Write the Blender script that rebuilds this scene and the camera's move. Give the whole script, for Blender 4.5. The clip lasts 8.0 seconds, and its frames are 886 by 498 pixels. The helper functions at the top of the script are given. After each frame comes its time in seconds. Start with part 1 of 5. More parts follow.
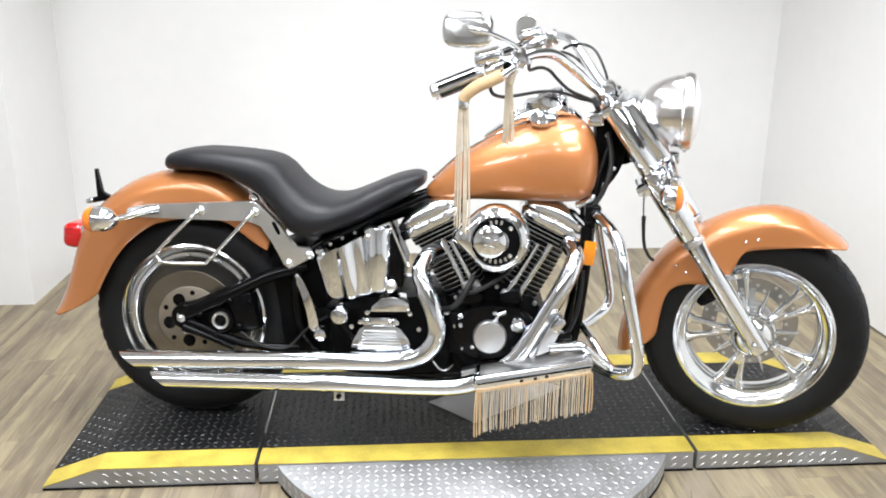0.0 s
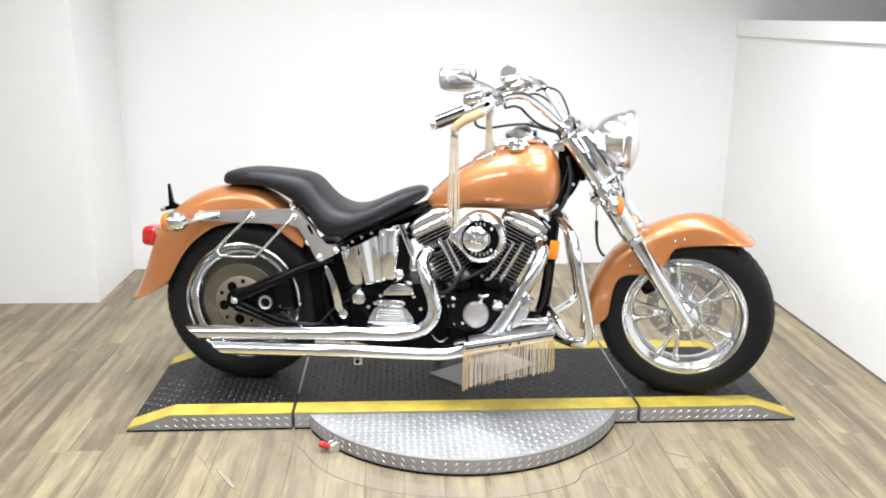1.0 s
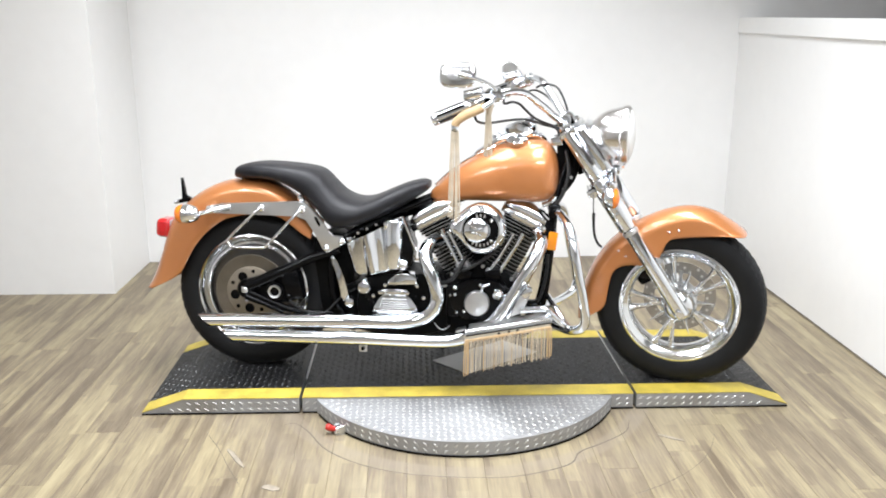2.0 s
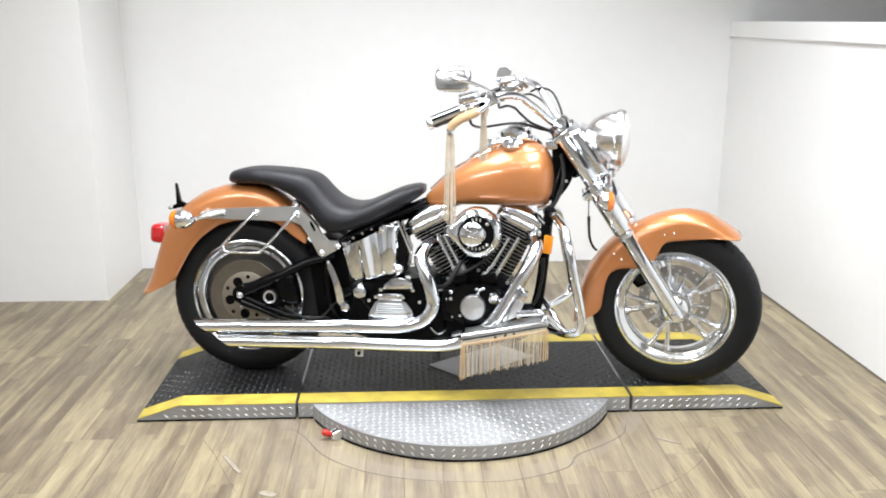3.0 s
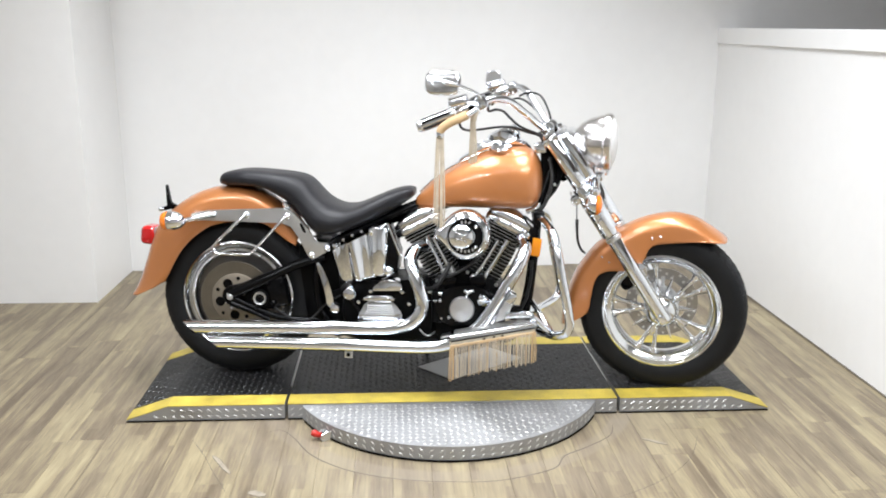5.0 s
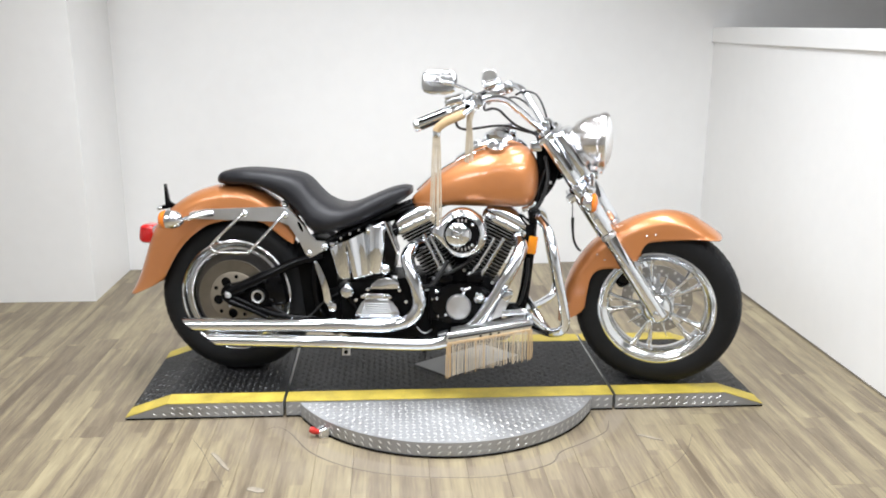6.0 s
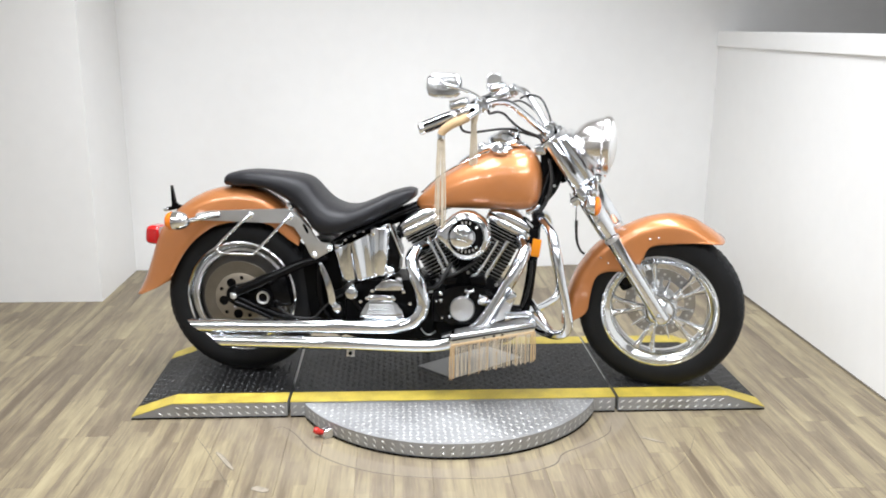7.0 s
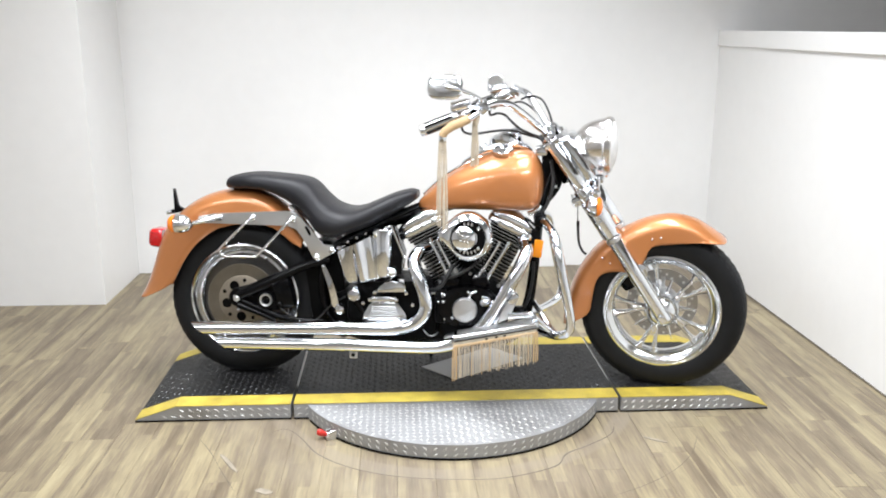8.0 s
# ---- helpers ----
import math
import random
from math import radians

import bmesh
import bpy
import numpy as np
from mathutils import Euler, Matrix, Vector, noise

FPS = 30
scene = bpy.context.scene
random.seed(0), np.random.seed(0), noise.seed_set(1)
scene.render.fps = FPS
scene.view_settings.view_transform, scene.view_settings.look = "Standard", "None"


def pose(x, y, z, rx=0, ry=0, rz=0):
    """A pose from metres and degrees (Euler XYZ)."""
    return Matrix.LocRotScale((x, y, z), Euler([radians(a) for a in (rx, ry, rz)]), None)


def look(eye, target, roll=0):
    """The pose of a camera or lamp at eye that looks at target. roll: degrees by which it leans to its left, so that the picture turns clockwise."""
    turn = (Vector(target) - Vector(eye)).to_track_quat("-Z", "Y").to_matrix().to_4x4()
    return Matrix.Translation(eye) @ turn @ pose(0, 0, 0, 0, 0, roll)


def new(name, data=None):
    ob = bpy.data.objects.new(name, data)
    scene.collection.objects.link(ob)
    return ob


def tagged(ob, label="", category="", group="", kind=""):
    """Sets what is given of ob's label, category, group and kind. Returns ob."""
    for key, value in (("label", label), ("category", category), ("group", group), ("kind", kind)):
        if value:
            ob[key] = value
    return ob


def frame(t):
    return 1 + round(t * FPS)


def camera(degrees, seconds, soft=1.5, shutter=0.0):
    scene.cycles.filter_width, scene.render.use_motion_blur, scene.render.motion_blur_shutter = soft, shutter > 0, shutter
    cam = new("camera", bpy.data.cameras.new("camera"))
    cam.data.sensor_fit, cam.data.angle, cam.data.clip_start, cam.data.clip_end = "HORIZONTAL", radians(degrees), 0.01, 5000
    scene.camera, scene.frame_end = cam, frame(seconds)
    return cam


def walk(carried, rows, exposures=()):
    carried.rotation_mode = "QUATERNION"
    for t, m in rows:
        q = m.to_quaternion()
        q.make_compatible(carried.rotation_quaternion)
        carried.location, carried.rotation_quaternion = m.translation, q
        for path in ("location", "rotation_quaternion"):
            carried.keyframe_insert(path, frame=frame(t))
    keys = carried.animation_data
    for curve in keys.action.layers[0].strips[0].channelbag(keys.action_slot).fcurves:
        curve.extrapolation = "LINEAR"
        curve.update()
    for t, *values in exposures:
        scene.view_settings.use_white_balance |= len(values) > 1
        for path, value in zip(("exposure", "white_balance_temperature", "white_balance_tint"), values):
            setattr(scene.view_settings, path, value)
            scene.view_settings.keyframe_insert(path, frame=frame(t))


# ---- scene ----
cam = camera(55.1, 8.0, soft=1.9)
PATH = [
    (0, (-0.217, -2.584, 1.315), (-0.09, -0.677, 0.727), 0.3),
    (0.1, (-0.210, -2.669, 1.317), (-0.102, -0.761, 0.730), 0.4),
    (0.2, (-0.204, -2.753, 1.321), (-0.111, -0.839, 0.748), 0.5),
    (0.3, (-0.199, -2.835, 1.324), (-0.118, -0.920, 0.752), 0.5),
    (0.4, (-0.195, -2.913, 1.329), (-0.109, -0.990, 0.787), 0.6),
    (0.5, (-0.194, -2.986, 1.336), (-0.109, -1.061, 0.801), 0.7),
    (0.6, (-0.196, -3.053, 1.345), (-0.097, -1.125, 0.824), 0.6),
    (0.7, (-0.202, -3.115, 1.354), (-0.126, -1.185, 0.836), 0.6),
    (0.8, (-0.208, -3.155, 1.361), (-0.134, -1.226, 0.838), 0.5),
    (0.9, (-0.215, -3.220, 1.373), (-0.123, -1.289, 0.860), 0.5),
    (1, (-0.217, -3.264, 1.381), (-0.111, -1.333, 0.873), 0.4),
    (1.1, (-0.208, -3.301, 1.386), (-0.115, -1.369, 0.879), 0.4),
    (1.2, (-0.196, -3.325, 1.388), (-0.117, -1.39, 0.887), 0.4),
    (2.3, (-0.18, -3.38, 1.388), (-0.104, -1.45, 0.87), 0.1),
    (2.5, (-0.186, -3.377, 1.386), (-0.094, -1.445, 0.878), -0.3),
    (3, (-0.194, -3.378, 1.382), (-0.101, -1.444, 0.88), 0.0),
    (3.5, (-0.192, -3.377, 1.375), (-0.084, -1.442, 0.882), 0.2),
    (4, (-0.196, -3.377, 1.377), (-0.097, -1.443, 0.88), 0.6),
    (4.5, (-0.194, -3.387, 1.376), (-0.086, -1.451, 0.887), 0.5),
    (6, (-0.194, -3.427, 1.379), (-0.07, -1.492, 0.887), 0.3),
    (6.5, (-0.187, -3.429, 1.402), (-0.075, -1.495, 0.906), 0.1),
    (7, (-0.193, -3.446, 1.384), (-0.08, -1.509, 0.897), 0.5),
    (7.5, (-0.191, -3.451, 1.384), (-0.083, -1.515, 0.895), 0.3),
    (8, (-0.19, -3.451, 1.389), (-0.084, -1.514, 0.903), 0.1),
]
walk(cam, [(t, look(eye, target, roll)) for t, eye, target, roll in PATH], exposures=[(0, 0.0, 6150, 10), (1.0, 0.05, 6150, 10), (2.5, 0.01, 6150, 10), (4.5, -0.11, 6150, 10), (6.5, -0.18, 6150, 10), (8.0, -0.06, 6150, 10)])

# ---- world and lights ----
world = bpy.data.worlds.new("world")
scene.world = world
world.use_nodes = True
world.node_tree.nodes["Background"].inputs[0].default_value = (0.9, 0.95, 1.0, 1)
world.node_tree.nodes["Background"].inputs[1].default_value = 0.05


def panel_lamp(name, eye, target, size, power, spread, colour=(1.0, 0.97, 0.93)):
    data = bpy.data.lights.new(name, "AREA")
    data.shape, data.size, data.size_y = "RECTANGLE", size[0], size[1]
    data.energy, data.color, data.spread = power, colour, radians(spread)
    ob = new(name, data)
    ob.matrix_world = look(eye, target)
    return ob


# louvred ceiling panels over the stand, small bright spots in front; the nearer panel pair is added fill
for x, y, power in ((-0.75, -0.5, 46), (0.65, -0.5, 46), (-0.95, -3.7, 34), (0.85, -3.7, 34)):
    panel_lamp("ceiling_panel_lamp", (x, y, 2.62), (x, y + 0.1, 0.0), (0.7, 2.2), power, 126, (1.0, 0.995, 0.985))
# long banks in front: unseen fill added to brighten walls and chrome
for x, power in ((-2.2, 17), (1.2, 12)):
    panel_lamp("side_fill_lamp", (x, -2.5, 2.50), (x * -0.45, 0.9, 0.55), (1.5, 0.22), power, 125, (1.0, 0.995, 0.985))
for x in (-2.0, -0.05, 1.35):
    for y in (-2.9, -1.75):
        panel_lamp("spot_lamp", (x, y, 2.60), (x * 0.4, 0.0, 0.7), (0.10, 0.10), 2.5, 140, (0.97, 0.985, 1.0))

# ---- materials ----


def nodes_of(name):
    m = bpy.data.materials.new(name)
    m.use_nodes = True
    nt = m.node_tree
    return m, nt.nodes, nt.links, nt.nodes["Principled BSDF"]


def simple(name, colour, rough=0.5, metal=0.0, coat=0.0, var=0.12, scale=9.0, bump=0.0, bscale=120.0, rvar=0.1, trans=0.0, spec=0.5):
    """A surface with variation of tone and gloss at two scales, and a fine bump."""
    m, n, l, b = nodes_of(name)
    tc = n.new("ShaderNodeTexCoord")
    big, fine = n.new("ShaderNodeTexNoise"), n.new("ShaderNodeTexNoise")
    big.inputs["Scale"].default_value, fine.inputs["Scale"].default_value = scale, scale * 11
    big.inputs["Detail"].default_value = 5
    mixn = n.new("ShaderNodeMath")
    mixn.operation = "MULTIPLY_ADD"
    l.new(tc.outputs["Object"], big.inputs[0])
    l.new(tc.outputs["Object"], fine.inputs[0])
    l.new(fine.outputs[0], mixn.inputs[0])
    mixn.inputs[1].default_value = 0.4
    l.new(big.outputs[0], mixn.inputs[2])
    ramp = n.new("ShaderNodeMapRange")
    ramp.inputs[1].default_value, ramp.inputs[2].default_value = 0.4, 1.0
    ramp.inputs[3].default_value, ramp.inputs[4].default_value = 1 - var, 1 + var
    l.new(mixn.outputs[0], ramp.inputs[0])
    col = n.new("ShaderNodeMix")
    col.data_type, col.blend_type = "RGBA", "MULTIPLY"
    col.inputs[0].default_value = 1.0
    col.inputs[6].default_value = (*colour, 1)
    l.new(ramp.outputs[0], col.inputs[7])
    l.new(col.outputs[2], b.inputs["Base Color"])
    rr = n.new("ShaderNodeMapRange")
    rr.inputs[1].default_value, rr.inputs[2].default_value = 0.4, 1.0
    rr.inputs[3].default_value, rr.inputs[4].default_value = max(0.02, rough * (1 - rvar)), min(1, rough * (1 + rvar * 2))
    l.new(mixn.outputs[0], rr.inputs[0])
    l.new(rr.outputs[0], b.inputs["Roughness"])
    b.inputs["Metallic"].default_value = metal
    b.inputs["Coat Weight"].default_value = coat
    b.inputs["Coat Roughness"].default_value = 0.14
    b.inputs["Transmission Weight"].default_value = trans
    b.inputs["Specular IOR Level"].default_value = spec
    if bump:
        bn = n.new("ShaderNodeTexNoise")
        bn.inputs["Scale"].default_value, bn.inputs["Detail"].default_value = bscale, 4
        l.new(tc.outputs["Object"], bn.inputs[0])
        bp = n.new("ShaderNodeBump")
        bp.inputs["Strength"].default_value, bp.inputs["Distance"].default_value = bump, 0.002
        l.new(bn.outputs[0], bp.inputs["Height"])
        l.new(bp.outputs[0], b.inputs["Normal"])
    return m


def plank_material():
    """Washed vinyl plank: cream and grey-brown figure drawn out along each plank."""
    m, n, l, b = nodes_of("vinyl_plank")
    tc, info = n.new("ShaderNodeTexCoord"), n.new("ShaderNodeObjectInfo")
    shift = n.new("ShaderNodeVectorMath")
    shift.operation = "MULTIPLY_ADD"
    comb = n.new("ShaderNodeCombineXYZ")
    for k, f in enumerate((3.7, 9.1, 5.3)):
        mu = n.new("ShaderNodeMath")
        mu.operation = "MULTIPLY"
        mu.inputs[1].default_value = f * 7
        l.new(info.outputs["Random"], mu.inputs[0])
        l.new(mu.outputs[0], comb.inputs[k])
    l.new(tc.outputs["Object"], shift.inputs[0])
    shift.inputs[1].default_value = (22.0, 1.6, 1.0)
    l.new(comb.outputs[0], shift.inputs[2])
    figure, grain = n.new("ShaderNodeTexNoise"), n.new("ShaderNodeTexNoise")
    figure.inputs["Scale"].default_value, figure.inputs["Detail"].default_value, figure.inputs["Distortion"].default_value = 1.0, 3, 0.35
    grain.inputs["Scale"].default_value, grain.inputs["Detail"].default_value = 7.0, 6
    l.new(shift.outputs[0], figure.inputs[0])
    l.new(shift.outputs[0], grain.inputs[0])
    ramp = n.new("ShaderNodeValToRGB")
    e = ramp.color_ramp.elements
    e[0].position, e[0].color = 0.24, (0.124, 0.095, 0.062, 1)
    e[1].position, e[1].color = 0.78, (0.375, 0.316, 0.192, 1)
    for at, c in ((0.42, (0.190, 0.152, 0.100, 1)), (0.56, (0.272, 0.226, 0.138, 1))):
        e.new(at).color = c

    def weighted(source, weight, base):
        """base + (source - 0.5) * weight; base is a number or a socket."""
        k = n.new("ShaderNodeMath")
        k.operation, k.inputs[1].default_value = "SUBTRACT", 0.5
        l.new(source, k.inputs[0])
        q = n.new("ShaderNodeMath")
        q.operation, q.inputs[1].default_value = "MULTIPLY_ADD", weight
        l.new(k.outputs[0], q.inputs[0])
        if isinstance(base, float):
            q.inputs[2].default_value = base
        else:
            l.new(base, q.inputs[2])
        return q.outputs[0]

    # three printed strips across each plank, cut into lengths of their own tone, the ends staggered
    cell, part_xyz, row, slide, length, join, tone = (n.new("ShaderNode" + k) for k in ("VectorMath", "SeparateXYZ", "Math", "Math", "Math", "CombineXYZ", "TexWhiteNoise"))
    cell.operation, cell.inputs[1].default_value = "MULTIPLY_ADD", (24.0, 2.4, 0.0)
    l.new(tc.outputs["Object"], cell.inputs[0])
    l.new(comb.outputs[0], cell.inputs[2])
    l.new(cell.outputs[0], part_xyz.inputs[0])
    row.operation, slide.operation, length.operation = "FLOOR", "MULTIPLY_ADD", "FLOOR"
    l.new(part_xyz.outputs[0], row.inputs[0])
    l.new(row.outputs[0], slide.inputs[0])
    slide.inputs[1].default_value = 0.37
    l.new(part_xyz.outputs[1], slide.inputs[2])
    l.new(slide.outputs[0], length.inputs[0])
    l.new(row.outputs[0], join.inputs[0])
    l.new(length.outputs[0], join.inputs[1])
    l.new(part_xyz.outputs[2], join.inputs[2])
    l.new(join.outputs[0], tone.inputs[0])
    blotch, spot = n.new("ShaderNodeTexNoise"), n.new("ShaderNodeNewGeometry")
    blotch.inputs["Scale"].default_value, blotch.inputs["Detail"].default_value = 3.2, 5
    l.new(spot.outputs["Position"], blotch.inputs[0])
    mixed = weighted(blotch.outputs[0], 0.28, weighted(tone.outputs["Value"], 0.19, weighted(info.outputs["Random"], 0.12, weighted(grain.outputs[0], 0.42, weighted(figure.outputs[0], 0.72, 0.47)))))
    l.new(mixed, ramp.inputs[0])
    # a paler worn band round the turntable, broken up by noise
    geo, dist, band, rough_n, worn, mix = (n.new("ShaderNode" + k) for k in ("NewGeometry", "VectorMath", "ValToRGB", "TexNoise", "Math", "Mix"))
    flat = n.new("ShaderNodeVectorMath")
    flat.operation, flat.inputs[1].default_value = "MULTIPLY", (1, 1, 0)
    l.new(geo.outputs["Position"], flat.inputs[0])
    dist.operation, dist.inputs[1].default_value = "DISTANCE", (0.013, -0.250, 0)
    l.new(flat.outputs[0], dist.inputs[0])
    r = band.color_ramp.elements
    r[0].position, r[0].color, r[1].position, r[1].color = 0.56, (0, 0, 0, 1), 1.0, (0, 0, 0, 1)
    for at, v in ((0.655, 0.25), (0.668, 1.0), (0.722, 1.0), (0.735, 0.35), (0.83, 0.6), (0.90, 0.35)):
        r.new(at).color = (v, v, v, 1)
    l.new(dist.outputs["Value"], band.inputs[0])
    rough_n.inputs["Scale"].default_value, rough_n.inputs["Detail"].default_value = 6.0, 6
    l.new(geo.outputs["Position"], rough_n.inputs[0])
    worn.operation = "MULTIPLY"
    l.new(band.outputs[0], worn.inputs[0])
    l.new(rough_n.outputs[0], worn.inputs[1])
    mix.data_type = "RGBA"
    l.new(worn.outputs[0], mix.inputs[0])
    l.new(ramp.outputs[0], mix.inputs[6])
    mix.inputs[7].default_value = (0.262, 0.222, 0.172, 1)
    l.new(mix.outputs[2], b.inputs["Base Color"])
    b.inputs["Roughness"].default_value = 0.42
    bp = n.new("ShaderNodeBump")
    bp.inputs["Strength"].default_value, bp.inputs["Distance"].default_value = 0.25, 0.001
    l.new(grain.outputs[0], bp.inputs["Height"])
    l.new(bp.outputs[0], b.inputs["Normal"])
    return m


PLANK = plank_material()
WALL = simple("white_wall_paint", (0.86, 0.86, 0.855), 0.42, var=0.03, scale=1.3, bump=0.08, bscale=60)
CEIL = simple("ceiling_paint", (0.78, 0.78, 0.785), 0.8, var=0.05, scale=1.0)
GREYWALL = simple("grey_wall_paint", (0.76, 0.765, 0.775), 0.5, var=0.05, scale=1.0)
# dimness beyond the partition is put into this brown-grey colour
FARWALL = simple("shaded_wall_paint", (0.45, 0.41, 0.37), 0.7, var=0.05, scale=1.0)
SUBFLOOR = simple("dark_joint_filler", (0.10, 0.08, 0.06), 0.8)
CHROME = simple("polished_chrome", (0.81, 0.84, 0.885), 0.055, 1.0, var=0.04, scale=6)
SHEEN = simple("mirror_bright_chrome", (0.82, 0.85, 0.90), 0.035, 1.0, var=0.04, scale=6)
LAMPSHELL = simple("lamp_chrome", (0.75, 0.735, 0.73), 0.20, 1.0, var=0.05, scale=8)
SATIN = simple("satin_aluminium", (0.62, 0.625, 0.63), 0.36, 1.0, var=0.08, scale=14)
ALU = simple("bright_tread_aluminium", (0.385, 0.39, 0.395), 0.52, 0.82, var=0.18, scale=5, bump=0.1, bscale=200, rvar=0.3)
# paler than the tread plate, so lugs and machined edges stand out
TREADLUG = simple("pale_bright_aluminium", (0.62, 0.62, 0.61), 0.36, 0.9, var=0.1, scale=30)
DECK = simple("black_grit_deck", (0.0095, 0.0095, 0.0102), 0.43, var=0.5, scale=6, bump=0.5, bscale=420, spec=0.28)
# lug highlights are partly put into the colour: paler, glossier than the deck
LUG = simple("glint_black_lug", (0.036, 0.036, 0.0375), 0.27, var=0.3, scale=30, spec=0.75)
YELLOW = simple("yellow_safety_paint", (0.47, 0.365, 0.055), 0.5, var=0.34, scale=13, bump=0.1)
COPPER = simple("copper_metallic_paint", (0.485, 0.186, 0.057), 0.39, 0.44, coat=1.0, var=0.05, scale=4, bump=0.03, bscale=1500)
COPPER.node_tree.nodes["Principled BSDF"].inputs["Coat Roughness"].default_value = 0.11
LEATHER = simple("black_seat_vinyl", (0.009, 0.009, 0.0115), 0.42, spec=0.33, var=0.2, scale=10, bump=0.35, bscale=380)
BLACK = simple("black_gloss_enamel", (0.0022, 0.0022, 0.0026), 0.20, var=0.25, scale=12, spec=0.14)
MATT = simple("black_engine_crinkle", (0.002, 0.002, 0.0022), 0.40, var=0.3, scale=16, bump=0.3, bscale=500, spec=0.08)
RUBBER = simple("tyre_rubber", (0.0105, 0.0108, 0.0116), 0.50, spec=0.16, var=0.2, scale=14, bump=0.2, bscale=250)
# paler copy of the tyre rubber, so the tread pattern reads
TREADRUB = simple("paler_tread_rubber", (0.018, 0.0185, 0.0195), 0.6, spec=0.15, var=0.25, scale=14)
HOSE = simple("black_cable_sheath", (0.006, 0.006, 0.0065), 0.45)
FRINGE = simple("pale_suede", (0.52, 0.45, 0.345), 0.85, var=0.25, scale=30, bump=0.3, bscale=300)
TAN = simple("tan_leather", (0.50, 0.35, 0.19), 0.7, var=0.22, scale=18, bump=0.3, bscale=300)
ROTOR = simple("brushed_steel_disc", (0.235, 0.212, 0.178), 0.34, 1.0, var=0.12, scale=20)
WHEELGREY = simple("dull_cast_alloy", (0.13, 0.125, 0.12), 0.36, 0.9, var=0.15, scale=14)
CARRIER = simple("dull_brass_carrier", (0.22, 0.19, 0.148), 0.52, 0.6, var=0.15, scale=18)
AMBER = simple("amber_lens", (0.78, 0.20, 0.010), 0.15, coat=1.0, var=0.08)
REFLECT = simple("yellow_orange_reflector", (1.0, 0.33, 0.004), 0.2, coat=1.0, var=0.05)
REDLENS = simple("red_lens", (0.50, 0.004, 0.006), 0.15, coat=1.0, var=0.08)
POLISH = simple("polished_aluminium", (0.79, 0.81, 0.835), 0.13, 1.0, var=0.05, scale=10)
# glare on the headlamp glass is put into a white, barely clear colour
LENSWHITE = simple("whitened_lamp_glass", (0.95, 0.955, 0.95), 0.30, trans=0.30, var=0.03, scale=30)
# light in the drilled disc holes, put in as a white colour
HOLEGLINT = simple("hole_glint_white", (0.80, 0.80, 0.79), 0.4, var=0.05)
DISCSTEEL = simple("drilled_disc_steel", (0.40, 0.395, 0.385), 0.30, 1.0, var=0.1, scale=20)
MIRROR = simple("mirror_glass", (0.86, 0.87, 0.88), 0.02, 1.0, var=0.01)
REDGRIP = simple("red_vinyl_grip", (0.48, 0.025, 0.016), 0.4)
SCUFF = simple("scuffed_groove", (0.15, 0.128, 0.10), 0.7, var=0.35, scale=25)
CHIP = simple("lifted_vinyl_chip", (0.30, 0.262, 0.205), 0.5, var=0.25, scale=40)

# ---- mesh helpers ----


def part(name, bm, mat, parent=None, label="", smooth=True, angle=38):
    """Links a bmesh as one mesh object, under a thing or a part when parent is given."""
    bmesh.ops.recalc_face_normals(bm, faces=bm.faces[:])
    me = bpy.data.meshes.new(name)
    bm.to_mesh(me)
    bm.free()
    me.materials.append(mat)
    if smooth:
        me.shade_smooth()
        me.set_sharp_from_angle(angle=radians(angle))
    ob = new(name, me)
    ob.parent = parent
    if label:
        ob["label"] = label
    return ob


def thing(name, at, label, category, group="", kind=""):
    ob = new(name)
    ob.matrix_world = at
    ob.empty_display_size = 0.1
    return tagged(ob, label, category, group, kind)


def axis_matrix(p0, p1):
    d = Vector(p1) - Vector(p0)
    return Matrix.Translation((Vector(p0) + Vector(p1)) / 2) @ d.to_track_quat("Z", "Y").to_matrix().to_4x4(), d.length


def box(bm, c, s, bev=0.0, rot=None, seg=2):
    m = Matrix.Translation(c) @ (rot or Matrix()) @ Matrix.Diagonal((*s, 1))
    vs = bmesh.ops.create_cube(bm, size=1, matrix=m)["verts"]
    if bev:
        es = list({e for v in vs for e in v.link_edges})
        bmesh.ops.bevel(bm, geom=es, offset=bev, segments=seg, affect="EDGES", profile=0.5)
    return bm


def cyl(bm, p0, p1, r0, r1=None, n=20, bev=0.0):
    m, h = axis_matrix(p0, p1)
    vs = bmesh.ops.create_cone(bm, cap_ends=True, segments=n, radius1=r0, radius2=r0 if r1 is None else r1, depth=h, matrix=m)["verts"]
    if bev:
        es = [e for e in {e for v in vs for e in v.link_edges} if any(len(f.verts) > 4 for f in e.link_faces)]
        bmesh.ops.bevel(bm, geom=es, offset=bev, segments=2, affect="EDGES", profile=0.5)
    return bm


def ball(bm, c, r, n=16, scale=(1, 1, 1)):
    m = Matrix.Translation(c) @ Matrix.Diagonal((*scale, 1))
    bmesh.ops.create_uvsphere(bm, u_segments=n, v_segments=max(6, n // 2), radius=r, matrix=m)
    return bm


def loft(bm, rings, cap=True, loop=True):
    rows = [[bm.verts.new(p) for p in ring] for ring in rings]
    k = len(rows[0])
    for a, b in zip(rows, rows[1:]):
        for i in range(k if loop else k - 1):
            j = (i + 1) % k
            bm.faces.new((a[i], a[j], b[j], b[i]))
    if cap:
        bm.faces.new(rows[0][::-1])
        bm.faces.new(rows[-1])
    return bm


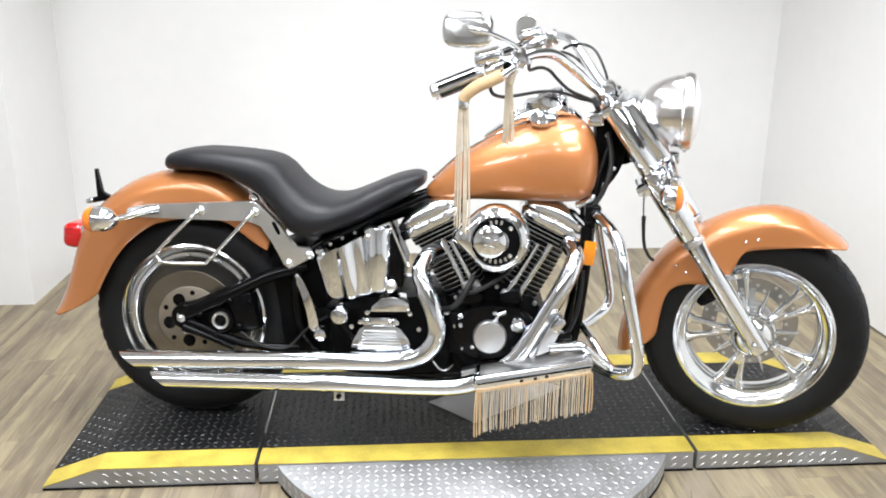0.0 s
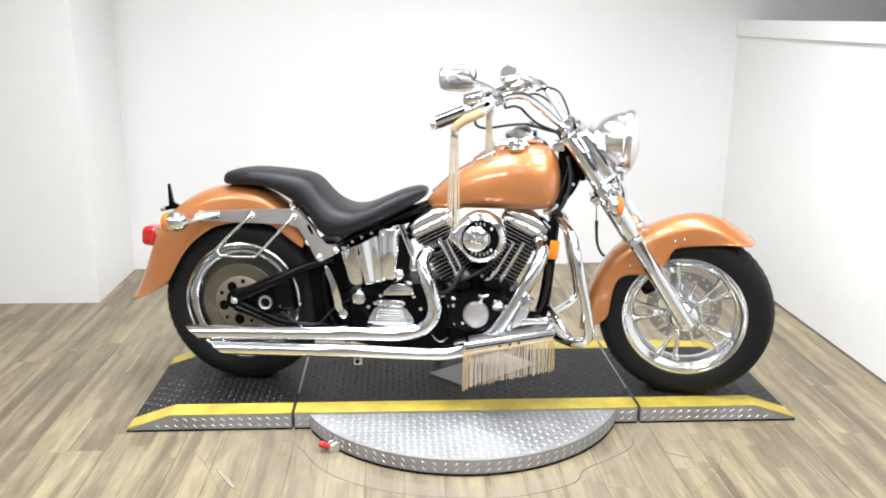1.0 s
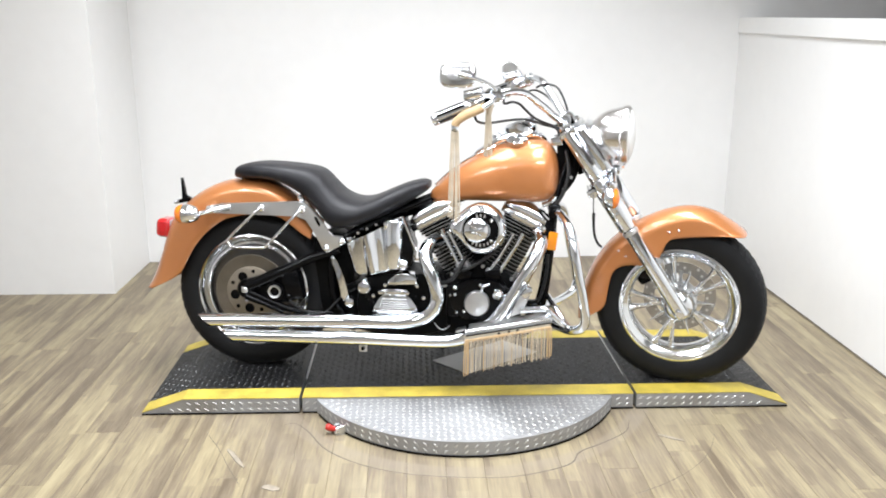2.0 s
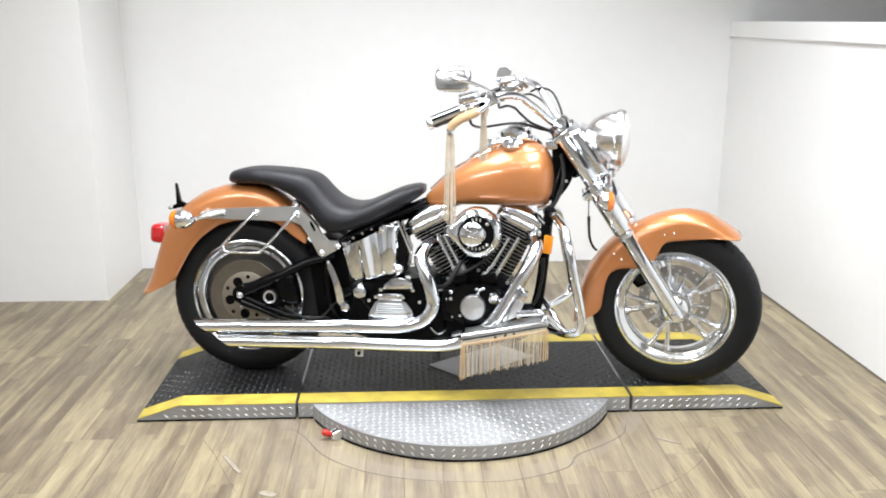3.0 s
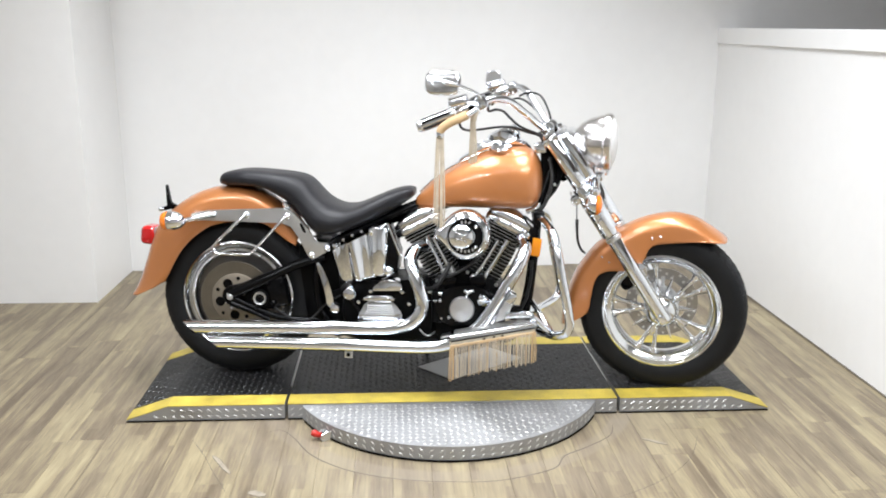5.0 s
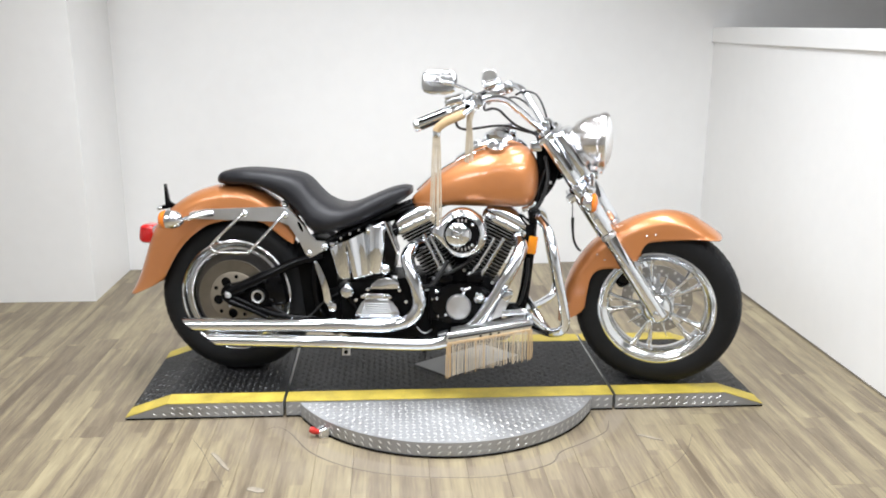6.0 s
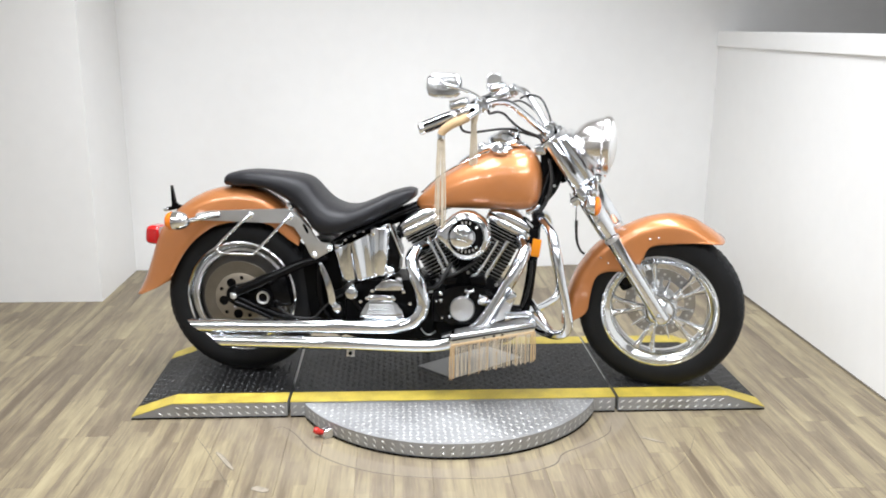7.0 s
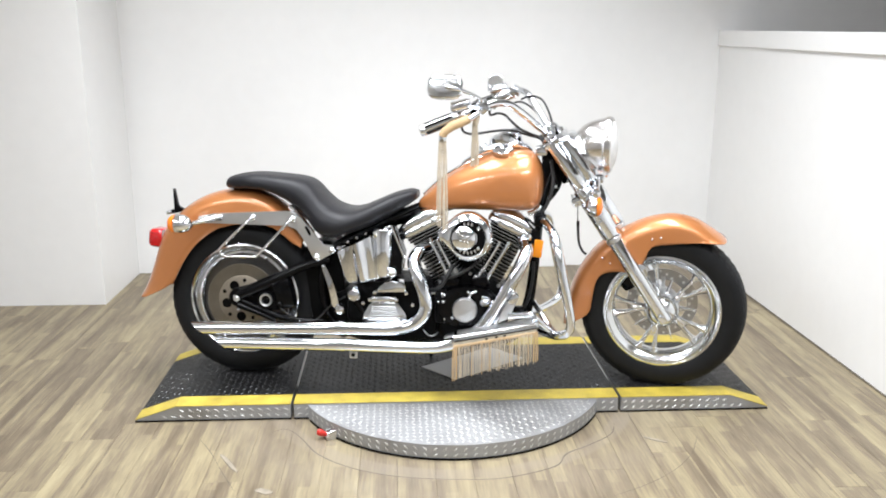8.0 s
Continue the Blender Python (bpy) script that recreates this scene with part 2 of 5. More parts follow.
AX = {"x": (Vector((1, 0, 0)), Vector((0, 1, 0)), Vector((0, 0, 1))),
      "y": (Vector((0, 1, 0)), Vector((0, 0, 1)), Vector((1, 0, 0))),
      "z": (Vector((0, 0, 1)), Vector((1, 0, 0)), Vector((0, 1, 0)))}


def lathe(bm, prof, c, axis="y", n=48, cap=False):
    """Turns a profile of (radius, height along the axis) round an axis through c."""
    a, u, v = AX[axis] if isinstance(axis, str) else axis
    rings = [[Vector(c) + a * h + (u * math.cos(t) + v * math.sin(t)) * max(r, 1e-4) for t in (2 * math.pi * i / n for i in range(n))] for r, h in prof]
    return loft(bm, rings, cap=cap)


def basis(d):
    """An axis triple for lathe() round any direction."""
    a = Vector(d).normalized()
    u = a.orthogonal().normalized()
    return a, u, a.cross(u)


def smooth_path(pts, sub=6):
    """Catmull-Rom through the points."""
    p = [Vector(q) for q in pts]
    if len(p) < 3 or sub < 2:
        return p
    out = []
    for i in range(len(p) - 1):
        a, b, c, d = p[max(i - 1, 0)], p[i], p[i + 1], p[min(i + 2, len(p) - 1)]
        for k in range(sub):
            t = k / sub
            out.append(0.5 * ((2 * b) + (c - a) * t + (2 * a - 5 * b + 4 * c - d) * t * t + (3 * b - a - 3 * c + d) * t ** 3))
    return out + [p[-1]]


def tube(bm, pts, r, n=12, sub=6, cut=None, flat=1.0):
    """A tube along a smoothed path; r may run from one value to another. cut: slant of the first end along x for each metre of z."""
    p = smooth_path(pts, sub)
    rs = (r, r) if isinstance(r, (int, float)) else r
    up = None
    rings = []
    for i, q in enumerate(p):
        d = (p[min(i + 1, len(p) - 1)] - p[max(i - 1, 0)]).normalized()
        up = d.orthogonal().normalized() if up is None else (up - d * up.dot(d)).normalized()
        side = d.cross(up)
        f = i / (len(p) - 1) * (len(rs) - 1)
        k = min(int(f), len(rs) - 2)
        rad = rs[k] + (rs[k + 1] - rs[k]) * (f - k)
        ring = [q + (up * math.cos(t) + side * math.sin(t) * flat) * rad for t in (2 * math.pi * j / n for j in range(n))]
        if cut and i == 0:
            ring = [Vector((v.x + cut * (v.z - q.z), v.y, v.z)) for v in ring]
        rings.append(ring)
    return loft(bm, rings)


def slab(bm, outline, y0, y1, bev=0.0, seg=2):
    """An upright plate from an outline in x and z, between two values of y."""
    a = [bm.verts.new((x, y0, z)) for x, z in outline]
    b = [bm.verts.new((x, y1, z)) for x, z in outline]
    k = len(a)
    fs = [bm.faces.new(a), bm.faces.new(b[::-1])]
    fs += [bm.faces.new((a[i], b[i], b[(i + 1) % k], a[(i + 1) % k])) for i in range(k)]
    if bev:
        es = list(fs[0].edges) + list(fs[1].edges)
        bmesh.ops.bevel(bm, geom=es, offset=bev, segments=seg, affect="EDGES", profile=0.5)
    return bm


def rounded(points, sub=5):
    """A closed outline smoothed through its points."""
    p = [Vector((x, 0, z)) for x, z in points]
    k = len(p)
    out = []
    for i in range(k):
        a, b, c, d = p[i - 1], p[i], p[(i + 1) % k], p[(i + 2) % k]
        for s in range(sub):
            t = s / sub
            q = 0.5 * ((2 * b) + (c - a) * t + (2 * a - 5 * b + 4 * c - d) * t * t + (3 * b - a - 3 * c + d) * t ** 3)
            out.append((q.x, q.z))
    return out


def circle(cx, cz, r, n=20, start=0.0, end=360.0):
    return [(cx + r * math.cos(radians(start + (end - start) * i / n)), cz + r * math.sin(radians(start + (end - start) * i / n))) for i in range(n if end - start >= 360 else n + 1)]


def B():
    return bmesh.new()


# ---- room ----
X0, X1, Y0, Y1, TOP = -3.2, 1.742, -5.6, 1.660, 2.7
PIL_X, PIL_Y = -1.745, 0.957


def structure(name, bm, mat, label, smooth=False):
    return tagged(part(name, bm, mat, None, "", smooth), label, name.split("_")[0], kind="structure")


floor = structure("floor", box(B(), (0.5, (Y0 + Y1) / 2, -0.056), (7.6, Y1 - Y0 + 0.4, 0.1)), SUBFLOOR, "washed grey and cream wood-look vinyl plank floor")
structure("wall_north", box(B(), (0.498, 1.688, TOP / 2 - 0.003), (7.4, 0.12, TOP + 0.006), 0.0, Matrix.Rotation(radians(1.48), 4, "Z")), WALL, "plain white painted wall behind the stand")
structure("wall_pillar", box(B(), ((X0 + PIL_X) / 2, (PIL_Y + Y1) / 2 - 0.002, TOP / 2 - 0.002), (PIL_X - X0, Y1 - PIL_Y, TOP), 0.001), WALL, "white painted projecting wall block")
structure("wall_west", box(B(), (X0 - 0.06, (Y0 + Y1) / 2, TOP / 2), (0.12, Y1 - Y0, TOP)), WALL, "plain white side wall")
structure("wall_south", box(B(), (0.5, Y0 - 0.06, TOP / 2), (7.4, 0.12, TOP)), GREYWALL, "plain pale wall closing the room")
structure("wall_east_low", box(B(), (X1 + 0.06, (Y0 + Y1) / 2, 0.6675), (0.12, Y1 - Y0, 1.341)), WALL, "low white partition wall")
structure("trim_cap", box(B(), (X1 + 0.045, (Y0 + Y1) / 2, 1.381 - (Y1 - Y0) / 2 * math.tan(radians(0.6))), (0.12, Y1 - Y0 - 0.006, 0.088), 0.004, Matrix.Rotation(radians(0.6), 4, "X")), WALL, "white painted cap board on the partition wall")
structure("wall_east_far", box(B(), (4.14, (Y0 + Y1) / 2, TOP / 2), (0.12, Y1 - Y0 + 0.3, TOP)), FARWALL, "far wall beyond the partition, shade put into its colour")
structure("ceiling", box(B(), (0.5, (Y0 + Y1) / 2, TOP + 0.06), (7.6, Y1 - Y0 + 0.3, 0.12)), CEIL, "white painted ceiling")

structure("trim_base", box(B(), (X1 - 0.004, (Y0 + Y1) / 2, 0.004), (0.008, Y1 - Y0 - 0.004, 0.005), 0.0015), SCUFF, "dark dirty joint along the foot of the wall")

# ---- stand ----
H, PX0, PX1, PY0, PY1, J1, J2, RUN = 0.060, -1.172, 1.228, -0.500, 0.165, -0.590, 0.645, 0.150


def lug(bm, c, ang, length, width, high, up=(0, 0, 1)):
    """A tread lug: a low pointed ridge on a plate."""
    w = Vector(up)
    t = (Vector((1, 0, 0)) if abs(w.x) < 0.5 else Vector((0, 1, 0)))
    s = w.cross(t)
    d = t * math.cos(ang) + s * math.sin(ang)
    e = w.cross(d)
    c = Vector(c)
    v = [bm.verts.new(q) for q in (c + d * length / 2, c + e * width / 2, c - d * length / 2, c - e * width / 2, c + d * length * 0.22 + w * high, c - d * length * 0.22 + w * high)]
    for f in ((0, 1, 4), (1, 5, 4), (1, 2, 5), (2, 3, 5), (3, 4, 5), (3, 0, 4)):
        bm.faces.new([v[i] for i in f])


def tread(bm, x0, x1, y0, y1, z, keep=None, pitch=0.028, length=0.024, high=0.0016):
    nx, ny = int((x1 - x0) / pitch), int((y1 - y0) / pitch)
    for i in range(nx):
        for j in range(ny):
            x, y = x0 + (i + 0.5) * pitch, y0 + (j + 0.5) * pitch
            if keep is None or keep(x, y):
                lug(bm, (x, y, z), radians(45 if (i + j) % 2 else 135), length, length * 0.32, high)
    return bm


def stand_section(name, x0, x1, slope, label):
    """One section of the stand: slope -1 ramps down at x0, +1 at x1, 0 is level."""
    ob = thing(name, pose(0, 0, 0), label, "ramp" if slope else "turntable", "motorcycle stand sections")
    g = 0.0055
    lo, hi = x0 + g, x1 - g
    if slope < 0:
        side = [(lo, 0.003), (hi, 0.003), (hi, H), (lo + RUN, H), (lo, 0.010)]
    elif slope > 0:
        side = [(lo, 0.003), (hi, 0.003), (hi, 0.010), (hi - RUN, H), (lo, H)]
    else:
        side = [(lo, 0.003), (hi, 0.003), (hi, H), (lo, H)]
    part("body", slab(B(), side, PY0, PY1, 0.0015, 1), ALU, ob, "bright aluminium tread plate sides", False)
    # shade under the section's foot, built as a black strip
    part("shadow_strip", box(B(), ((lo + hi) / 2, (PY0 + PY1) / 2, 0.003), (hi - lo, PY1 - PY0 + 0.005, 0.006)), BLACK, ob, "black strip standing for the shadow gap at the foot", False)

    def skin(name2, ya, yb, mat, lift, lab):
        top = side[2:]
        bm = B()
        va = [bm.verts.new((x, ya, z + lift)) for x, z in top]
        vb = [bm.verts.new((x, yb, z + lift)) for x, z in top]
        wa = [bm.verts.new((x, ya, z + 0.0002)) for x, z in top]
        wb = [bm.verts.new((x, yb, z + 0.0002)) for x, z in top]
        for i in range(len(top) - 1):
            bm.faces.new((va[i], va[i + 1], vb[i + 1], vb[i]))
            bm.faces.new((va[i], wa[i], wa[i + 1], va[i + 1]))
            bm.faces.new((vb[i + 1], wb[i + 1], wb[i], vb[i]))
        bm.faces.new((va[0], vb[0], wb[0], wa[0]))
        bm.faces.new((va[-1], wa[-1], wb[-1], vb[-1]))
        return part(name2, bm, mat, ob, lab, False)

    skin("yellow_edge", PY0 - 0.001, PY0 + 0.085, YELLOW, 0.0022, "yellow painted safety edge")
    skin("yellow_edge", PY1 - 0.085, PY1 + 0.001, YELLOW, 0.0022, "yellow painted safety edge")
    deck = skin("deck", PY0 + 0.085, PY1 - 0.085, DECK, 0.0016, "black non-slip tread deck")
    fl, fr = (lo + RUN if slope < 0 else lo), (hi - RUN if slope > 0 else hi)
    lugs = part("tread_lug", tread(B(), fl + 0.004, fr - 0.004, PY0 + 0.09, PY1 - 0.09, H + 0.0016, None, 0.0235, 0.021, 0.0020), LUG, deck, "", False)
    lugs["kind"] = "stuff"
    if slope:
        bm = B()
        rise = (H - 0.010) / RUN
        up = Vector((slope * rise, 0, 1)).normalized()
        for i in range(6):
            for j in range(int((PY1 - PY0 - 0.18) / 0.0235)):
                x = fl - (i + 0.5) * 0.0235 if slope < 0 else fr + (i + 0.5) * 0.0235
                z = H - abs(x - (fl if slope < 0 else fr)) * rise + 0.0016
                lug(bm, (x, PY0 + 0.09 + (j + 0.5) * 0.0235, z), radians(45 if (i + j) % 2 else 135), 0.021, 0.0067, 0.0020, up)
        part("tread_lug", bm, LUG, deck, "", False)["kind"] = "stuff"
    bm = B()
    for i in range(int((fr - fl + (0.08 if slope else 0)) / 0.032)):
        for j in range(2):
            x = (fl if slope >= 0 else fl - 0.06) + 0.016 + i * 0.032
            z = 0.018 + j * 0.024
            if (slope < 0 and x < fl and z > 0.02) or (slope > 0 and x > fr and z > 0.02):
                continue
            lug(bm, (x, PY0, z), radians(148 if slope < 0 else 34), 0.022, 0.006, 0.0016, (0, -1, 0))
    lg = part("tread_lug", bm, TREADLUG, ob, "", False)
    lg["kind"] = "stuff"
    return ob


stand_section("stand_ramp", PX0, J1, -1, "black ramp section with yellow edges on the floor")
mid = stand_section("stand_platform", J1, J2, 0, "black centre platform with yellow edges and aluminium turntable")
stand_section("stand_ramp", J2, PX1, 1, "black ramp section with yellow edges on the floor")

# reflections on the joint edges, put in as thin bright strips
for x in (J1, J2):
    part("joint_glint", box(B(), (x, -0.085, H / 2), (0.0045, 0.46, H - 0.006), 0.001), TREADLUG, mid, "bright strip added for the reflection on the joint edge", False)

# half-round turntable apron in front of the middle section
TC, TR = Vector((0.013, -0.250, 0)), 0.600
bm = B()
arc = [a for a in np.linspace(math.pi + 0.435, 2 * math.pi - 0.435, 56)]
rim = [(TC.x + TR * math.cos(a), TC.y + TR * math.sin(a)) for a in arc]
rim = [(rim[0][0], PY0 - 0.0015)] + [p for p in rim if p[1] < PY0 - 0.003] + [(rim[-1][0], PY0 - 0.0015)]
for z0, z1 in ((0.004, H - 0.004),):
    lo_v, hi_v = [bm.verts.new((x, y, z0)) for x, y in rim], [bm.verts.new((x, y, z1)) for x, y in rim]
    bm.faces.new(hi_v)
    bm.faces.new(lo_v[::-1])
    for i in range(len(rim)):
        j = (i + 1) % len(rim)
        bm.faces.new((lo_v[i], lo_v[j], hi_v[j], hi_v[i]))
apron = part("turntable_apron", bm, ALU, mid, "bright aluminium tread plate half-round", True, 30)
bm = tread(B(), -0.6, 0.62, PY0 - 0.36, PY0 - 0.004, H - 0.004, lambda x, y: (x - TC.x) ** 2 + (y - TC.y) ** 2 < (TR - 0.012) ** 2, 0.0235, 0.021, 0.0014)
part("tread_lug", bm, TREADLUG, apron, "", False)["kind"] = "stuff"
bm = B()
for i in range(40):
    a = math.pi + 0.46 + i * (math.pi - 0.92) / 39
    for j in range(2):
        nrm = Vector((math.cos(a), math.sin(a), 0))
        t = Vector((-nrm.y, nrm.x, 0))
        c = TC + nrm * (TR + 0.0002)
        w = Vector((c.x, c.y, 0.018 + j * 0.022))
        d = (t * 0.72 + Vector((0, 0, -0.62 if i < 17 else 0.62)))
        e = nrm.cross(d)
        if c.y < PY0 - 0.02:
            v = [bm.verts.new(q) for q in (w + d * 0.011, w + e * 0.0035, w - d * 0.011, w - e * 0.0035, w + d * 0.005 + nrm * 0.0016, w - d * 0.005 + nrm * 0.0016)]
            for f in ((0, 1, 4), (1, 5, 4), (1, 2, 5), (2, 3, 5), (3, 4, 5), (3, 0, 4)):
                bm.faces.new([v[k] for k in f])
part("tread_lug", bm, TREADLUG, apron, "", False)["kind"] = "stuff"
# shadow gap under the apron, built as a black strip along its arc
strip = []
for a in arc:
    if TC.y + TR * math.sin(a) < PY0 - 0.003:
        strip.append([Vector((TC.x + q * math.cos(a), TC.y + q * math.sin(a), z)) for q, z in ((TR - 0.004, 0.0), (TR + 0.003, 0.0), (TR + 0.003, 0.0070), (TR - 0.004, 0.0070))])
part("shadow_strip", loft(B(), strip), BLACK, mid, "black strip standing for the shadow gap at the foot")

# bare aluminium plate let into the deck
bm = B()
quad = [(-0.100, -0.166), (0.032, -0.305), (0.340, -0.085), (0.208, 0.052)]
lo_v, hi_v = [bm.verts.new((x, y, H + 0.0018)) for x, y in quad], [bm.verts.new((x, y, H + 0.0048)) for x, y in quad]
bm.faces.new(hi_v), bm.faces.new(lo_v[::-1])
for i in range(4):
    bm.faces.new((lo_v[i], lo_v[(i + 1) % 4], hi_v[(i + 1) % 4], hi_v[i]))
part("centre_plate", bm, ALU, mid, "bare aluminium tread plate let into the deck", False)

# toggle clamp at the foot of the turntable
clamp = thing("toggle_clamp", pose(-0.455, -0.668, 0, 0, 0, 22), "small steel toggle clamp with a red handle beside the turntable", "clamp")
part("base_plate", box(B(), (0.034, 0, 0.0025), (0.062, 0.034, 0.005), 0.001), SATIN, clamp, "", False)
for y in (-0.015, 0.015):
    part("bracket", slab(B(), [(-0.004, 0.010), (0.006, 0.005), (0.058, 0.005), (0.066, 0.034), (0.052, 0.040), (0.004, 0.024)], y - 0.0025, y + 0.0025, 0.001), SATIN, clamp, "steel side link", False)
part("link_bar", box(B(), (0.026, 0, 0.022), (0.056, 0.008, 0.010), 0.002, Matrix.Rotation(radians(-16), 4, "Y")), CHROME, clamp, "", False)
for x, z in ((0.006, 0.015), (0.052, 0.029)):
    part("pivot_pin", cyl(B(), (x, -0.020, z), (x, 0.020, z), 0.004, n=10), CHROME, clamp)
part("handle", tube(B(), [(0.004, 0.002, 0.016), (-0.008, 0.004, 0.021), (-0.018, 0.007, 0.026), (-0.027, 0.010, 0.029)], (0.008, 0.011, 0.0130, 0.008), 14), REDGRIP, clamp, "red vinyl grip")

# ---- motorcycle ----
# local axes: x from the rear axle to the front, y to its left, z up from the deck
bike = thing("motorcycle", pose(-0.80, -0.136, 0.068, -4.6, 0, -7.9) @ Matrix.Diagonal((1, 1, 1.008, 1)), "copper-orange cruiser motorcycle with chrome engine parked on the stand", "motorcycle")
FW, RW = Vector((1.648, 0, 0.299)), Vector((0.002, 0, 0.297))


def P(name, bm, mat, label="", parent=None, smooth=True, angle=38):
    return part(name, bm, mat, parent or bike, label, smooth, angle)


# the front end is turned to the right about the raked steering axis
FD = Vector((0.5155, 0, -0.857)).normalized()
PIVOT = Vector((1.6084, 0, 0.2738))
STEER = Matrix.Translation(PIVOT) @ Matrix.Rotation(radians(-12), 4, -FD) @ Matrix.Translation(-PIVOT)


def PF(name, bm, mat, label="", parent=None, smooth=True, angle=38):
    """A part of the turned front end."""
    bmesh.ops.transform(bm, matrix=STEER, verts=bm.verts)
    return part(name, bm, mat, parent or bike, label, smooth, angle)


def tyre_profile(r, bead, w):
    half = [(bead, -w * 0.40), (bead + 0.012, -w * 0.47), (bead + (r - bead) * 0.40, -w * 0.5), (bead + (r - bead) * 0.66, -w * 0.485),
            (r - 0.016, -w * 0.40), (r - 0.007, -w * 0.30), (r - 0.002, -w * 0.16), (r, 0)]
    return half + [(a, -b) for a, b in half[-2::-1]]


def tread_grooves(bm, c, r, w, count):
    """Slanting grooves as raised shoulder blocks round the tyre."""
    for i in range(count):
        for s in (-1, 1):
            a0 = 2 * math.pi * (i + (0.5 if s > 0 else 0)) / count
            pts = []
            for k, (dr, f) in enumerate(((-0.0185, 0.425), (-0.0085, 0.335), (-0.0030, 0.20), (0.0004, 0.06))):
                a = a0 + k * 0.030
                pts.append((a, r + dr + 0.0010, s * w * f))
            wid = 0.62 * 2 * math.pi / count / 2
            rows = []
            for a, rr, y in pts:
                rows.append([Vector((c.x + q * math.cos(t), y, c.z + q * math.sin(t))) for q, t in ((rr - 0.006, a - wid), (rr, a - wid * 0.9), (rr, a + wid * 0.9), (rr - 0.006, a + wid))])
            loft(bm, rows, cap=True)
    return bm


def radial(bm, c, y, ang, stations):
    """A flat-sided spoke: stations of (radius, side offset, half width, half depth) at an angle."""
    d = Vector((math.cos(ang), 0, math.sin(ang)))
    e = Vector((-math.sin(ang), 0, math.cos(ang)))
    rings = []
    for r, off, hw, hd in stations:
        o = Vector((c.x, y, c.z)) + d * r + e * off
        rings.append([o + e * hw * math.cos(t) + Vector((0, hd * math.sin(t), 0)) for t in (2 * math.pi * k / 10 for k in range(10))])
    return loft(bm, rings)


# front wheel
fw = PF("front_wheel", lathe(B(), [(0.2203, -0.052), (0.2194, -0.060), (0.2135, -0.062), (0.2087, -0.056), (0.2038, -0.046), (0.1921, -0.040), (0.1823, -0.030), (0.1765, -0.012),
      (0.1765, 0.012), (0.1823, 0.030), (0.1921, 0.040), (0.2038, 0.046), (0.2087, 0.056), (0.2135, 0.062), (0.2194, 0.060), (0.2203, 0.052)], FW, "y", 72), POLISH, "polished alloy rim")
PF("tyre", lathe(B(), tyre_profile(0.3125, 0.217, 0.136), FW, "y", 80), RUBBER, "black rubber tyre", fw)
PF("tread_block", tread_grooves(B(), FW, 0.3125, 0.136, 54), TREADRUB, "", fw, False)["kind"] = "stuff"
PF("hub", lathe(B(), [(0.0, -0.092), (0.018, -0.091), (0.036, -0.087), (0.050, -0.077), (0.060, -0.060), (0.066, -0.044), (0.066, -0.030), (0.054, 0.030), (0.046, 0.05), (0.034, 0.06), (0.0, 0.082)], FW, "y", 40), POLISH, "", fw)
for k in range(5):
    a = radians(110 + 72 * k)
    bm = radial(B(), FW, -0.012, a, [(0.040, 0, 0.017, 0.022), (0.066, 0, 0.015, 0.019), (0.092, 0, 0.016, 0.016), (0.108, 0, 0.012, 0.012)])
    for s in (-1, 1):
        radial(bm, FW, -0.012, a, [(0.080, s * 0.006, 0.010, 0.016), (0.104, s * 0.013, 0.0088, 0.015), (0.132, s * 0.020, 0.0080, 0.014), (0.156, s * 0.025, 0.0098, 0.015), (0.172, s * 0.030, 0.016, 0.017), (0.181, s * 0.036, 0.026, 0.019), (0.188, s * 0.042, 0.040, 0.020)])
    PF("spoke", bm, POLISH, "", fw)
    PF("spike_spoke", radial(B(), FW, -0.014, a + radians(36), [(0.040, 0, 0.014, 0.020), (0.065, 0, 0.010, 0.016), (0.10, 0, 0.005, 0.010), (0.132, 0, 0.0008, 0.002)]), POLISH, "", fw)
disc = PF("brake_disc", lathe(B(), [(0.094, 0.058), (0.136, 0.058), (0.136, 0.063), (0.094, 0.063), (0.094, 0.058)], FW, "y", 60), DISCSTEEL, "drilled steel brake disc", fw)
# white pegs stand for bright light seen through the holes
for k in range(30):
    a = 2 * math.pi * k / 30
    r = (0.103, 0.115, 0.127)[k % 3]
    bm = cyl(B(), (FW.x + r * math.cos(a), 0.0565, FW.z + r * math.sin(a)), (FW.x + r * math.cos(a), 0.060, FW.z + r * math.sin(a)), 0.0052, n=8)
    PF("disc_hole", bm, HOLEGLINT, "", disc, False)
PF("disc_carrier", lathe(B(), [(0.048, 0.054), (0.062, 0.054), (0.066, 0.060), (0.048, 0.060), (0.048, 0.054)], FW, "y", 40), SATIN, "", fw)
for k in range(5):
    a = radians(90 + 72 * k)
    PF("carrier_arm", radial(B(), FW, 0.058, a, [(0.058, 0, 0.010, 0.003), (0.080, 0, 0.006, 0.003), (0.104, 0, 0.009, 0.003)]), SATIN, "", fw)
PF("front_caliper", box(B(), (1.508, 0.064, 0.400), (0.088, 0.055, 0.112), 0.016, Matrix.Rotation(radians(-35), 4, "Y")), BLACK, "black brake caliper")

# rear wheel
rw = P("rear_wheel", lathe(B(), [(0.221, -0.050), (0.220, -0.062), (0.214, -0.065), (0.208, -0.060), (0.202, -0.046), (0.196, -0.040), (0.184, -0.034), (0.176, -0.016),
      (0.176, 0.016), (0.184, 0.034), (0.196, 0.040), (0.202, 0.046), (0.208, 0.060), (0.214, 0.065), (0.220, 0.062), (0.221, 0.050)], RW, "y", 72), POLISH, "polished alloy rim")
